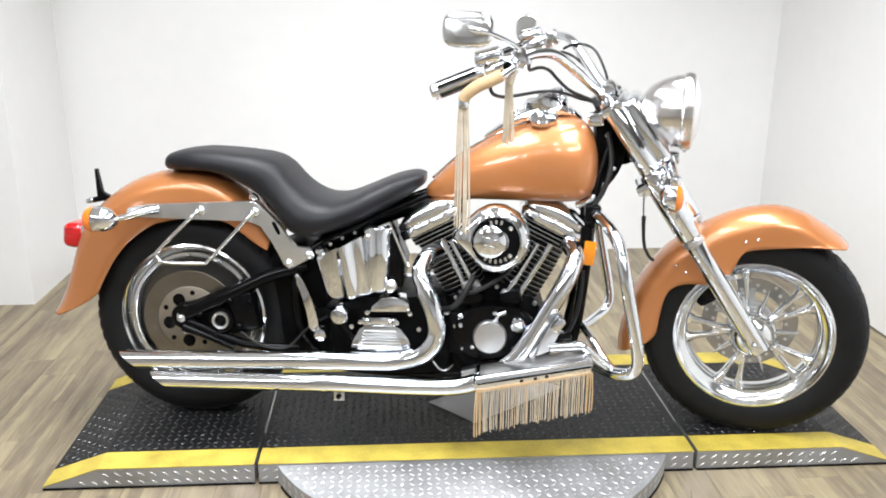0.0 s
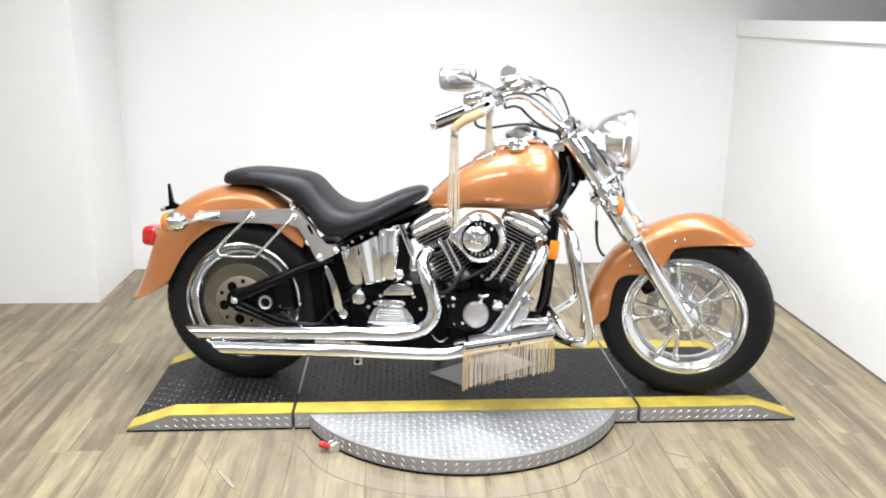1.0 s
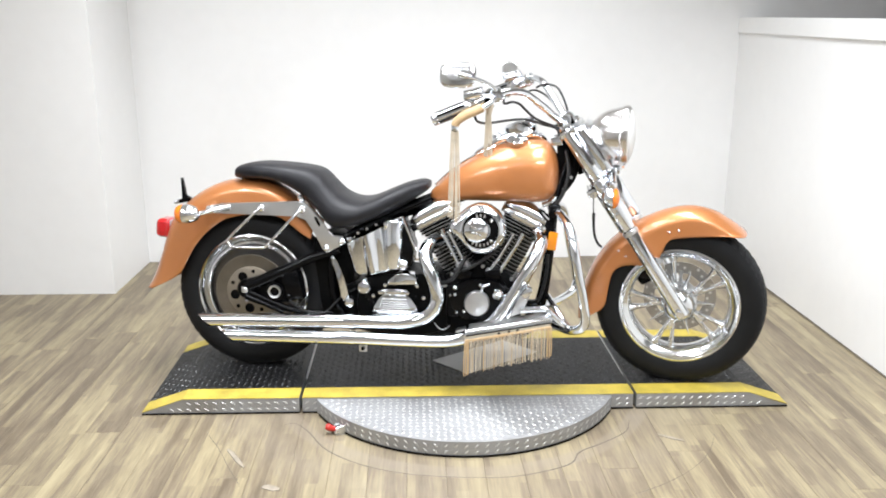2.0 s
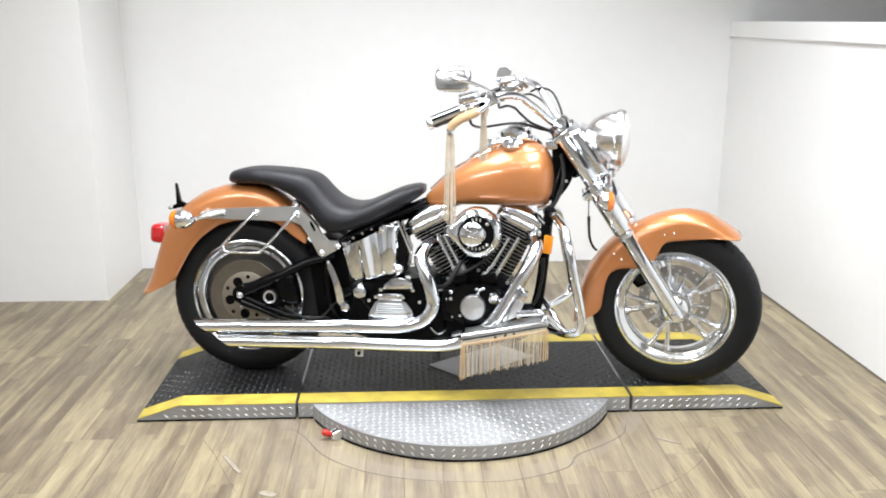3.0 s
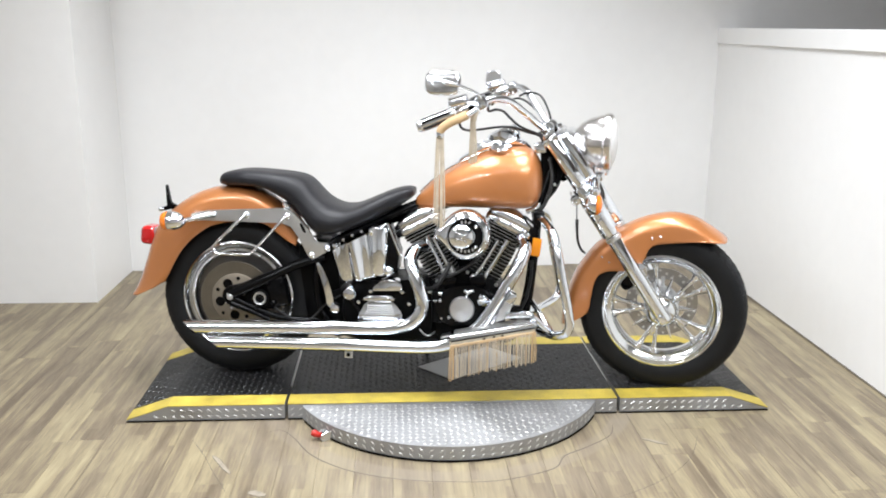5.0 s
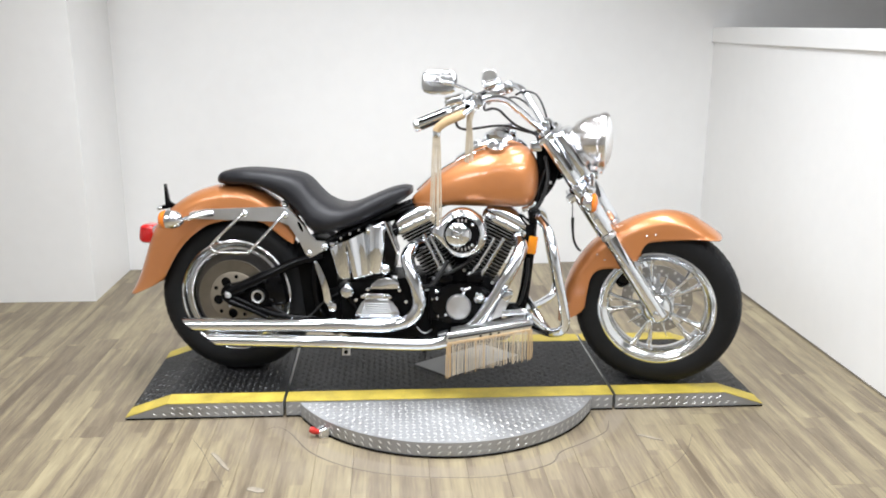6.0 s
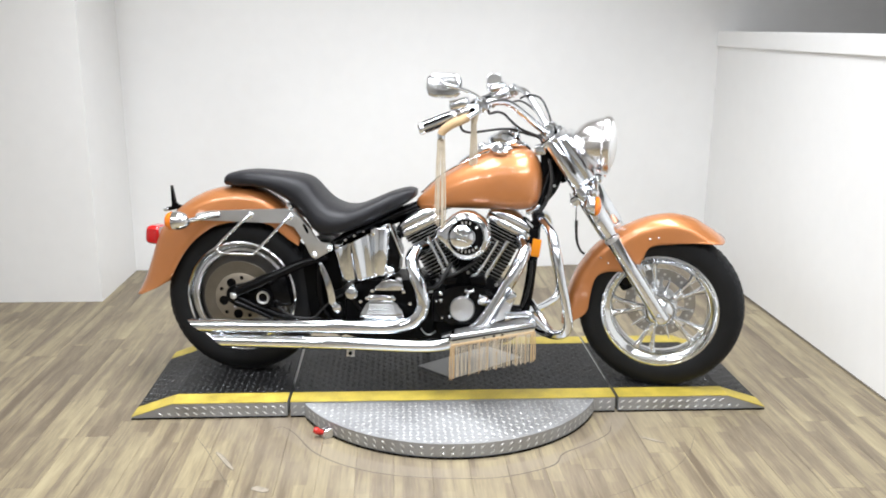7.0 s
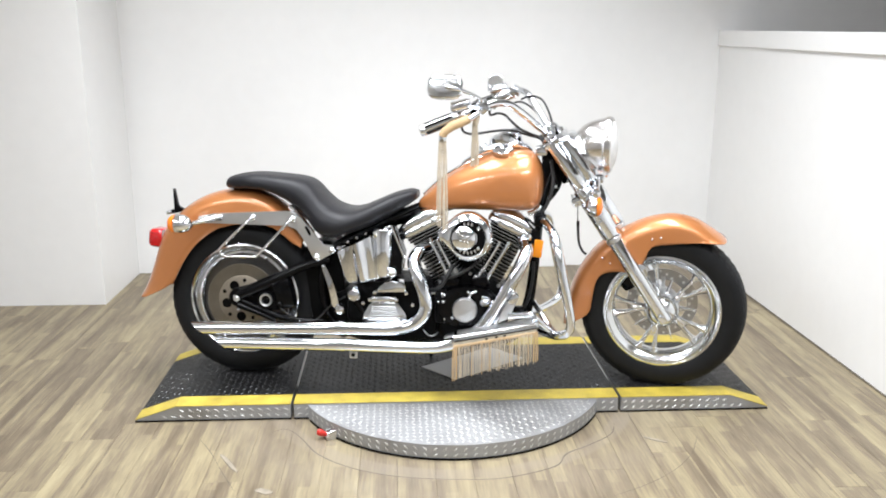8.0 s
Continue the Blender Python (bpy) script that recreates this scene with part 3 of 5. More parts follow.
P("tyre", lathe(B(), tyre_profile(0.308, 0.217, 0.140), RW, "y", 80), RUBBER, "black rubber tyre", rw)
P("tread_block", tread_grooves(B(), RW, 0.308, 0.140, 54), TREADRUB, "", rw, False)["kind"] = "stuff"
P("rim_step", lathe(B(), [(0.192, -0.041), (0.190, -0.047), (0.182, -0.049), (0.176, -0.046), (0.172, -0.038)], RW, "y", 72), POLISH, "polished inner step of the rim", rw)
P("wheel_disc", lathe(B(), [(0.030, -0.030), (0.120, -0.026), (0.165, -0.020), (0.182, -0.024), (0.182, 0.024), (0.03, 0.03)], RW, "y", 60), WHEELGREY, "solid disc wheel centre", rw)
rotor = P("brake_disc", lathe(B(), [(0.094, -0.078), (0.143, -0.078), (0.145, -0.075), (0.143, -0.071), (0.094, -0.071), (0.094, -0.078)], RW, "y", 60), ROTOR, "brushed steel brake disc", rw)
P("disc_carrier", lathe(B(), [(0.020, -0.084), (0.092, -0.084), (0.098, -0.081), (0.098, -0.070), (0.02, -0.07)], RW, "y", 48), CARRIER, "dull brass-coloured disc carrier", rw)
for k in range(10):
    a = 2 * math.pi * k / 10 + 0.2
    r, q = (0.066, 0.0190) if k % 2 else (0.080, 0.0075)
    bm = cyl(B(), (RW.x + r * math.cos(a), -0.0845, RW.z + r * math.sin(a)), (RW.x + r * math.cos(a), -0.078, RW.z + r * math.sin(a)), q, n=16)
    P("carrier_hole", bm, BLACK, "", rotor, False)
for k in range(5):
    a = 2 * math.pi * k / 5 + 0.5
    bm = cyl(B(), (RW.x + 0.042 * math.cos(a), -0.089, RW.z + 0.042 * math.sin(a)), (RW.x + 0.042 * math.cos(a), -0.08, RW.z + 0.042 * math.sin(a)), 0.006, n=6)
    P("carrier_bolt", bm, CHROME, "", rotor)


def fender(tops, skirts, w, h, thick=0.003):
    """A mudguard: stations along the arc with a crown point and a skirt point, joined by a round-shouldered section."""
    tp = smooth_path([(x, 0, z) for x, z in tops], 5)
    sp = smooth_path([(x, 0, z) for x, z in skirts], 5)
    rows = []
    for t, s in zip(tp, sp):
        d = s - t
        k = min(h, d.length * 0.96)
        d.normalize()
        half = []
        for i in range(9):
            f = i / 8 * math.pi / 2
            half.append(t + d * k * (1 - math.cos(f)) + Vector((0, -w * math.sin(f), 0)))
        sh = half[-1]
        end = Vector((s.x, -w - 0.004, s.z))
        half += [sh.lerp(end, u) for u in (0.25, 0.5, 0.75, 1.0)]
        rows.append([Vector((q.x, -q.y, q.z)) for q in half[::-1]] + half[1:])
    bm = loft(B(), rows, cap=False, loop=False)
    return bm


def solid(ob, thick):
    mod = ob.modifiers.new("thickness", "SOLIDIFY")
    mod.thickness, mod.offset = thick, 0
    return ob


rear_top = [(-0.430, 0.298), (-0.398, 0.364), (-0.368, 0.445), (-0.345, 0.510), (-0.312, 0.580), (-0.247, 0.645), (-0.175, 0.692), (-0.104, 0.718), (-0.030, 0.731), (0.040, 0.730), (0.105, 0.708), (0.160, 0.672), (0.210, 0.628), (0.262, 0.570)]
rear_skirt = [(-0.395, 0.302), (-0.318, 0.335), (-0.272, 0.368), (-0.250, 0.405), (-0.212, 0.470), (-0.166, 0.524), (-0.098, 0.574), (-0.050, 0.590), (-0.006, 0.598), (0.062, 0.603), (0.129, 0.591), (0.172, 0.562), (0.205, 0.536), (0.245, 0.512)]
solid(P("rear_mudguard", fender(rear_top, rear_skirt, 0.096, 0.052), COPPER, "copper-orange painted rear mudguard"), 0.004)

front_top = [(1.271, 0.210), (1.273, 0.250), (1.282, 0.306), (1.302, 0.382), (1.330, 0.446), (1.380, 0.519), (1.436, 0.570), (1.512, 0.620), (1.590, 0.653), (1.674, 0.667), (1.750, 0.653), (1.800, 0.627), (1.838, 0.603), (1.868, 0.578)]
front_skirt = [(1.310, 0.238), (1.350, 0.258), (1.378, 0.290), (1.386, 0.345), (1.397, 0.405), (1.416, 0.436), (1.455, 0.452), (1.545, 0.460), (1.574, 0.505), (1.592, 0.548), (1.620, 0.564), (1.702, 0.576), (1.785, 0.583), (1.846, 0.583)]
ff = solid(PF("front_mudguard", fender(front_top, front_skirt, 0.082, 0.050), COPPER, "copper-orange painted front mudguard"), 0.004)
for x, z in ((1.598, 0.587), (1.630, 0.594), (1.420, 0.505), (1.448, 0.486)):
    PF("rivet", ball(B(), (x, -0.087, z), 0.0045, 10), CHROME, "", ff)
PF("mudguard_bracket", slab(B(), rounded([(1.530, 0.485), (1.575, 0.490), (1.590, 0.450), (1.570, 0.425), (1.540, 0.440)], 3), -0.100, -0.088, 0.003), CHROME, "chrome bracket")

# seat
SEAT_T = [(-0.064, 0.748), (-0.045, 0.780), (0.037, 0.795), (0.151, 0.790), (0.242, 0.779), (0.285, 0.759), (0.317, 0.724), (0.348, 0.694), (0.385, 0.673), (0.425, 0.664), (0.470, 0.669), (0.536, 0.696), (0.603, 0.724), (0.660, 0.738), (0.690, 0.733)]
SEAT_S = [(-0.045, 0.733), (0.000, 0.731), (0.056, 0.732), (0.116, 0.724), (0.178, 0.694), (0.229, 0.660), (0.262, 0.630), (0.285, 0.598), (0.315, 0.566), (0.365, 0.553), (0.430, 0.569), (0.510, 0.598), (0.590, 0.638), (0.655, 0.678), (0.690, 0.704)]
SEAT_W = [0.060, 0.100, 0.122, 0.130, 0.134, 0.138, 0.146, 0.156, 0.166, 0.172, 0.172, 0.160, 0.132, 0.098, 0.066]
tp, sp = smooth_path([(x, 0, z) for x, z in SEAT_T], 4), smooth_path([(x, 0, z) for x, z in SEAT_S], 4)
rows = []
for i, (t, s) in enumerate(zip(tp, sp)):
    f = i / (len(tp) - 1) * (len(SEAT_W) - 1)
    k = min(int(f), len(SEAT_W) - 2)
    w = SEAT_W[k] + (SEAT_W[k + 1] - SEAT_W[k]) * (f - k)
    ring = []
    for j in range(28):
        a = 2 * math.pi * j / 28
        c, q = math.cos(a), math.sin(a)
        u = math.copysign(abs(c) ** 0.62, c)
        v = 0.5 + 0.5 * math.copysign(abs(q) ** 0.62, q)
        o = s + (t - s) * v
        ring.append(Vector((o.x, -u * w * (0.94 + 0.06 * (1 - v)), o.z)))
    rows.append(ring)
P("seat", loft(B(), rows), LEATHER, "black smooth vinyl two-up seat")

# tank
TANK = [(0.694, 0.672, 0.700, 0.030), (0.715, 0.668, 0.722, 0.052), (0.768, 0.668, 0.772, 0.084), (0.832, 0.670, 0.818, 0.112), (0.917, 0.671, 0.862, 0.138), (0.981, 0.671, 0.889, 0.152),
        (1.045, 0.671, 0.904, 0.158), (1.095, 0.672, 0.905, 0.156), (1.130, 0.677, 0.895, 0.147), (1.155, 0.695, 0.868, 0.128), (1.168, 0.722, 0.835, 0.100), (1.173, 0.750, 0.805, 0.066)]
rows = []
cp = smooth_path([(x + 0.003, zb - 0.003, zt - 0.004) for x, zb, zt, w in TANK], 4)
wp = smooth_path([(w, 0, 0) for x, zb, zt, w in TANK], 4)
for q, ww in zip(cp, wp):
    x, zb, zt, w = q.x, q.y, q.z, ww.x
    ring = []
    for j in range(36):
        a = 2 * math.pi * j / 36
        c, s = math.cos(a), math.sin(a)
        u = math.copysign(abs(c) ** (0.78 if s > 0 else 0.45), c)
        v = 0.42 + (0.58 * abs(s) ** 0.82 if s > 0 else -0.42 * abs(s) ** 0.6)
        ring.append(Vector((x, -u * w, zb + (zt - zb) * v)))
    rows.append(ring)
tank = P("fuel_tank", loft(B(), rows), COPPER, "copper-orange metallic fuel tank", None, True, 60)
P("tank_trim", tube(B(), [(0.715, -0.030, 0.722), (0.800, -0.055, 0.797), (0.917, -0.070, 0.862), (0.975, -0.075, 0.884)], 0.0045, 8), CHROME, "chrome trim strip", tank)
rows = []
for x, z, w, h in ((0.86, 0.838, 0.020, 0.010), (0.90, 0.862, 0.042, 0.016), (0.96, 0.893, 0.056, 0.022), (1.02, 0.912, 0.064, 0.026), (1.07, 0.917, 0.058, 0.022), (1.11, 0.905, 0.040, 0.014), (1.13, 0.893, 0.020, 0.008)):
    rows.append([Vector((x, w * math.cos(t), z + h * math.sin(t))) for t in (2 * math.pi * k / 20 for k in range(20))])
dash = P("dash_console", loft(B(), rows), CHROME, "chrome tank console")
g = basis((-0.42, 0, 1))
P("speedometer", lathe(B(), [(0.058, -0.022), (0.064, 0.006), (0.062, 0.024), (0.050, 0.030), (0.048, 0.026), (0.0, 0.026)], (1.030, 0, 0.932), g, 36), CHROME, "chrome speedometer bezel", dash)
P("speedometer_face", lathe(B(), [(0.046, 0.0), (0.0, 0.002)], (1.0185, 0, 0.9595), g, 30), BLACK, "black dial", dash)
for s in (-1, 1):
    P("filler_cap", lathe(B(), [(0.038, -0.010), (0.040, 0.002), (0.036, 0.008), (0.0, 0.012)], (1.020, s * 0.080, 0.897), basis((-0.08, s * 0.38, 1)), 30), CHROME, "chrome fuel cap", tank)
P("ignition_switch", cyl(B(), (0.945, 0, 0.893), (0.938, 0, 0.913), 0.018, 0.016, 20, 0.003), CHROME, "", dash)

# rear fender strut, guard loop, signals and tail lamp
STRUT = [(-0.160, 0.604), (-0.150, 0.630), (-0.092, 0.642), (0.050, 0.650), (0.201, 0.657), (0.227, 0.654), (0.253, 0.629), (0.273, 0.608), (0.296, 0.587), (0.314, 0.551), (0.335, 0.528),
         (0.372, 0.531), (0.382, 0.516), (0.377, 0.500), (0.323, 0.469), (0.311, 0.465), (0.297, 0.477), (0.267, 0.540), (0.236, 0.590), (0.199, 0.604), (0.093, 0.602), (-0.093, 0.605)]
for s in (-1, 1):
    st = P("fender_strut", slab(B(), STRUT, s * 0.112, s * 0.124, 0.003), SATIN, "satin chrome mudguard strut")
    for x, z in ((0.064, 0.629), (0.220, 0.627), (0.372, 0.510), (0.312, 0.482)):
        P("strut_bolt", lathe(B(), [(0.013, 0), (0.013, s * 0.005), (0.008, s * 0.010), (0.0, s * 0.012)], (x, s * 0.124, z), "y", 14), CHROME, "", st)
    P("strut_slot", slab(B(), rounded([(0.268, 0.596), (0.276, 0.600), (0.290, 0.572), (0.284, 0.566)], 3), s * 0.1235, s * 0.1255), BLACK, "", st, False)
    P("guard_loop", tube(B(), [(0.064, s * 0.130, 0.629), (0.056, s * 0.160, 0.621), (-0.046, s * 0.170, 0.522), (-0.051, s * 0.170, 0.500), (-0.034, s * 0.170, 0.488), (0.076, s * 0.170, 0.487), (0.097, s * 0.170, 0.497), (0.212, s * 0.160, 0.619), (0.220, s * 0.130, 0.627)], 0.0055, 10, 8), CHROME, "bent chrome rod loop")
    sig = P("rear_signal", lathe(B(), [(0.0, 0.060), (0.012, 0.056), (0.026, 0.042), (0.034, 0.022), (0.0365, 0.0), (0.0355, -0.006), (0.0, -0.006)], (-0.205, s * 0.195, 0.610), "x", 28), CHROME, "chrome bullet turn signal")
    P("lens", lathe(B(), [(0.0355, -0.007), (0.035, -0.018), (0.029, -0.030), (0.016, -0.037), (0.0, -0.039)], (-0.205, s * 0.195, 0.610), "x", 28), AMBER, "amber lens", sig)
    P("stalk", tube(B(), [(-0.150, s * 0.190, 0.612), (-0.115, s * 0.178, 0.620), (-0.080, s * 0.150, 0.628), (-0.062, s * 0.128, 0.629)], (0.008, 0.010, 0.014), 12), CHROME, "", sig)
P("tail_lamp_base", box(B(), (-0.322, 0, 0.527), (0.034, 0.090, 0.070), 0.010), CHROME, "chrome lamp base")
tl = P("tail_lamp", box(B(), (-0.362, 0, 0.529), (0.062, 0.100, 0.074), 0.021, Matrix.Rotation(radians(6), 4, "Y"), 5), REDLENS, "red tail lamp lens")
for k in range(4):
    P("lens_rib", box(B(), (-0.362, 0, 0.504 + k * 0.0165), (0.040, 0.1025, 0.003), 0.0012, Matrix.Rotation(radians(6), 4, "Y")), REDLENS, "", tl)
br = P("plate_bracket", slab(B(), [(-0.296, 0.724), (-0.289, 0.724), (-0.279, 0.655), (-0.254, 0.645), (-0.252, 0.634), (-0.322, 0.620), (-0.324, 0.634), (-0.291, 0.642)], -0.008, 0.008, 0.002), BLACK, "black number plate bracket")
P("plate_lamp", box(B(), (-0.313, -0.014, 0.630), (0.022, 0.012, 0.012), 0.003), CHROME, "", br)
for k, z in enumerate((0.66, 0.69)):
    P("bracket_bolt", cyl(B(), (-0.286, -0.012, z), (-0.286, -0.007, z), 0.005, n=8), BLACK, "", br)

P("mudguard_clip", lathe(B(), [(0.0, -0.012), (0.010, -0.010), (0.016, -0.004), (0.016, 0.004)], (0.212, -0.100, 0.664), basis((0.45, 0.9, 0.5)), 16), CHROME, "chrome mudguard clip")

# frame
for s in (-1, 1):
    P("frame_tube", tube(B(), [(1.235, s * 0.020, 0.865), (1.190, s * 0.050, 0.770), (1.165, s * 0.075, 0.660), (1.153, s * 0.085, 0.500), (1.130, s * 0.090, 0.300), (1.085, s * 0.095, 0.195), (0.980, s * 0.100, 0.165), (0.600, s * 0.100, 0.165), (0.420, s * 0.100, 0.190), (0.340, s * 0.100, 0.280), (0.330, s * 0.100, 0.430), (0.380, s * 0.095, 0.520), (0.520, s * 0.080, 0.595), (0.700, s * 0.045, 0.670)], 0.0155, 12), BLACK, "black frame tube")
    P("frame_lug", box(B(), (1.150, s * 0.088, 0.560), (0.038, 0.030, 0.090), 0.008), BLACK, "")
    P("swingarm_tube", tube(B(), [(-0.005, s * 0.125, 0.320), (0.070, s * 0.125, 0.355), (0.160, s * 0.122, 0.398), (0.260, s * 0.110, 0.445), (0.360, s * 0.100, 0.470)], (0.023, 0.0165), 14), BLACK, "black swingarm tube")
    P("swingarm_tube", tube(B(), [(-0.005, s * 0.125, 0.312), (0.090, s * 0.125, 0.270), (0.200, s * 0.120, 0.235), (0.330, s * 0.100, 0.225)], (0.016, 0.011), 12), BLACK, "black swingarm tube")
P("backbone", tube(B(), [(1.235, 0, 0.850), (1.05, 0, 0.76), (0.80, 0, 0.68), (0.60, 0, 0.62), (0.40, 0, 0.52)], 0.028, 12), BLACK, "black frame backbone")
P("reflector", box(B(), (1.159, -0.107, 0.531), (0.034, 0.010, 0.068), 0.004, Matrix.Rotation(radians(7), 4, "Y")), REFLECT, "amber side reflector")
P("steering_head", tube(B(), [(1.185, 0, 0.965), (1.285, 0, 0.785)], 0.038, 20), BLACK, "black steering head")

# rear axle, caliper
ax = P("axle_plate", slab(B(), rounded([(-0.042, 0.318), (-0.020, 0.350), (0.030, 0.362), (0.110, 0.398), (0.190, 0.425), (0.205, 0.400), (0.190, 0.330), (0.180, 0.275), (0.120, 0.268), (0.060, 0.285), (0.000, 0.280)], 3), -0.118, -0.096, 0.006), MATT, "black caliper mount plate")
P("axle_nut", lathe(B(), [(0.019, 0.0), (0.019, -0.008), (0.012, -0.010), (0.012, -0.020), (0.006, -0.024), (0.0, -0.024)], (-0.002, -0.128, 0.317), "y", 6), SATIN, "", ax)
P("axle_boss", lathe(B(), [(0.037, 0.010), (0.037, -0.010), (0.033, -0.014), (0.020, -0.014)], (-0.002, -0.116, 0.317), "y", 28), BLACK, "black axle boss", ax)
P("pivot_ring", lathe(B(), [(0.018, -0.012), (0.024, -0.014), (0.026, -0.006), (0.025, 0.004), (0.018, 0.004), (0.018, -0.012)], (0.112, -0.132, 0.313), "y", 28), SATIN, "", ax)
P("pivot_bush", lathe(B(), [(0.036, 0.0), (0.036, -0.012), (0.028, -0.013), (0.0, -0.004)], (0.112, -0.125, 0.313), "y", 28), BLACK, "", ax)
P("rear_caliper", box(B(), (0.178, -0.105, 0.335), (0.075, 0.060, 0.120), 0.014, Matrix.Rotation(radians(-12), 4, "Y")), BLACK, "black brake caliper")
for x, z, r in ((0.050, 0.328, 0.010), (0.140, 0.372, 0.009), (0.165, 0.296, 0.010), (0.095, 0.268, 0.008), (0.200, 0.372, 0.008)):
    P("caliper_bolt", lathe(B(), [(r, 0), (r, -0.008), (r * 0.6, -0.012), (0, -0.012)], (x, -0.134, z), "y", 8), BLACK, "", ax)
P("torque_rod", tube(B(), [(0.000, -0.138, 0.290), (0.070, -0.140, 0.265), (0.150, -0.140, 0.232)], (0.013, 0.009, 0.008), 10), BLACK, "black torque rod")
P("brake_line", tube(B(), [(0.170, -0.138, 0.280), (0.225, -0.142, 0.245), (0.300, -0.130, 0.235), (0.360, -0.115, 0.290), (0.420, -0.12, 0.33)], 0.004, 8), HOSE, "black brake line")
P("axle_adjuster", box(B(), (0.222, -0.118, 0.428), (0.042, 0.020, 0.026), 0.004, Matrix.Rotation(radians(-25), 4, "Y")), BLACK, "")
P("inner_guard", slab(B(), rounded([(0.250, 0.500), (0.300, 0.530), (0.360, 0.520), (0.400, 0.440), (0.410, 0.300), (0.370, 0.200), (0.290, 0.200), (0.270, 0.330)], 3), -0.075, 0.075, 0.01), MATT, "black inner guard")
STRIP = [(0.334, 0.447), (0.340, 0.458), (0.350, 0.452), (0.366, 0.425), (0.385, 0.375), (0.397, 0.330), (0.400, 0.300), (0.391, 0.288), (0.376, 0.293), (0.369, 0.335), (0.354, 0.395)]
P("pivot_block", slab(B(), rounded([(0.355, 0.180), (0.455, 0.175), (0.455, 0.330), (0.365, 0.330)], 2), -0.098, 0.098, 0.008), MATT, "black swingarm pivot block")
P("frame_cover", slab(B(), rounded(STRIP, 3), -0.150, -0.128, 0.006), CHROME, "curved chrome frame cover")
P("pivot_cap", lathe(B(), [(0.021, 0.0), (0.021, -0.020), (0.016, -0.030), (0.0, -0.033)], (0.407, -0.135, 0.287), "y", 24), CHROME, "chrome pivot cap")
for x, z, r in ((0.404, 0.520, 0.013), (0.436, 0.545, 0.008), (0.470, 0.562, 0.008), (0.505, 0.578, 0.007)):
    P("frame_bolt", lathe(B(), [(r, 0.0), (r, -0.008), (r * 0.6, -0.014), (0.0, -0.015)], (x, -0.122, z), "y", 16), CHROME, "")

# oil tank and side covers
OIL = [(0.396, 0.507), (0.425, 0.522), (0.536, 0.576), (0.585, 0.594), (0.604, 0.500), (0.600, 0.450), (0.581, 0.412), (0.441, 0.384), (0.425, 0.393)]
bm = slab(B(), OIL, -0.166, 0.02, 0.012, 3)
for k in range(30):
    bmesh.ops.bisect_plane(bm, geom=bm.verts[:] + bm.edges[:] + bm.faces[:], plane_co=(0.405 + 0.0068 * k, 0, 0.45), plane_no=(1, 0, 0.16))
for v in bm.verts:
    if v.co.y < -0.14:
        u = v.co.x + 0.16 * (v.co.z - 0.45) - 0.405
        v.co.y += 0.010 * math.sin(u * 52.0) + 0.0045 * math.sin(u * 121.0 + 0.6 + 5.0 * (v.co.z - 0.45)) + 0.12 * abs(u - 0.09)
oil = P("oil_tank", bm, SHEEN, "chrome oil tank", None, True, 50)
P("tank_rib", cyl(B(), (0.577, -0.150, 0.603), (0.575, -0.148, 0.420), 0.036, 0.033, 28, 0.008), SHEEN, "", oil)
P("oil_cap", lathe(B(), [(0.020, 0.0), (0.022, 0.006), (0.022, 0.020), (0.014, 0.028), (0.0, 0.030)], (0.555, -0.150, 0.572), basis((0.1, -0.5, 1)), 20), CHROME, "chrome filler cap", oil)
P("oil_fitting", lathe(B(), [(0.016, 0.0), (0.018, -0.012), (0.010, -0.020), (0.0, -0.022)], (0.612, -0.165, 0.438), "y", 14), CHROME, "", oil)
P("coil_cover", slab(B(), [(0.568, 0.590), (0.606, 0.608), (0.648, 0.500), (0.640, 0.430), (0.612, 0.424), (0.596, 0.440)], -0.160, -0.020, 0.006), BLACK, "black gloss side cover")
P("cover_strip", tube(B(), [(0.560, -0.164, 0.592), (0.604, -0.166, 0.612), (0.612, -0.166, 0.604), (0.658, -0.166, 0.494)], 0.0045, 8, 5), CHROME, "chrome edge strip")
P("battery_box", box(B(), (0.52, 0.04, 0.48), (0.20, 0.16, 0.16), 0.01), MATT, "black battery box")

# gearbox
gb = P("gearbox", slab(B(), rounded([(0.440, 0.220), (0.440, 0.350), (0.500, 0.390), (0.640, 0.395), (0.760, 0.400), (0.780, 0.300), (0.760, 0.180), (0.560, 0.170)], 3), -0.135, 0.110, 0.012), MATT, "black gearbox casing")
P("gearbox_cover", slab(B(), [(0.492, 0.248), (0.500, 0.275), (0.520, 0.312), (0.535, 0.322), (0.620, 0.325), (0.640, 0.315), (0.662, 0.285), (0.670, 0.262), (0.664, 0.246), (0.58, 0.238)], -0.172, -0.135, 0.008), CHROME, "chrome gearbox end cover", gb)
bm = B()
for k in range(7):
    z = 0.256 + k * 0.0085
    box(bm, (0.580, -0.1735, z), (0.128 - k * 0.006, 0.005, 0.0035), 0.001)
P("cover_rib", bm, SATIN, "", gb, False)
P("gearbox_neck", box(B(), (0.577, -0.150, 0.332), (0.100, 0.030, 0.024), 0.006), CHROME, "", gb)
P("gearbox_top_cover", slab(B(), [(0.548, 0.358), (0.556, 0.378), (0.580, 0.398), (0.612, 0.406), (0.646, 0.400), (0.662, 0.386), (0.664, 0.362)], -0.165, -0.100, 0.007), CHROME, "chrome gearbox top cover", gb)
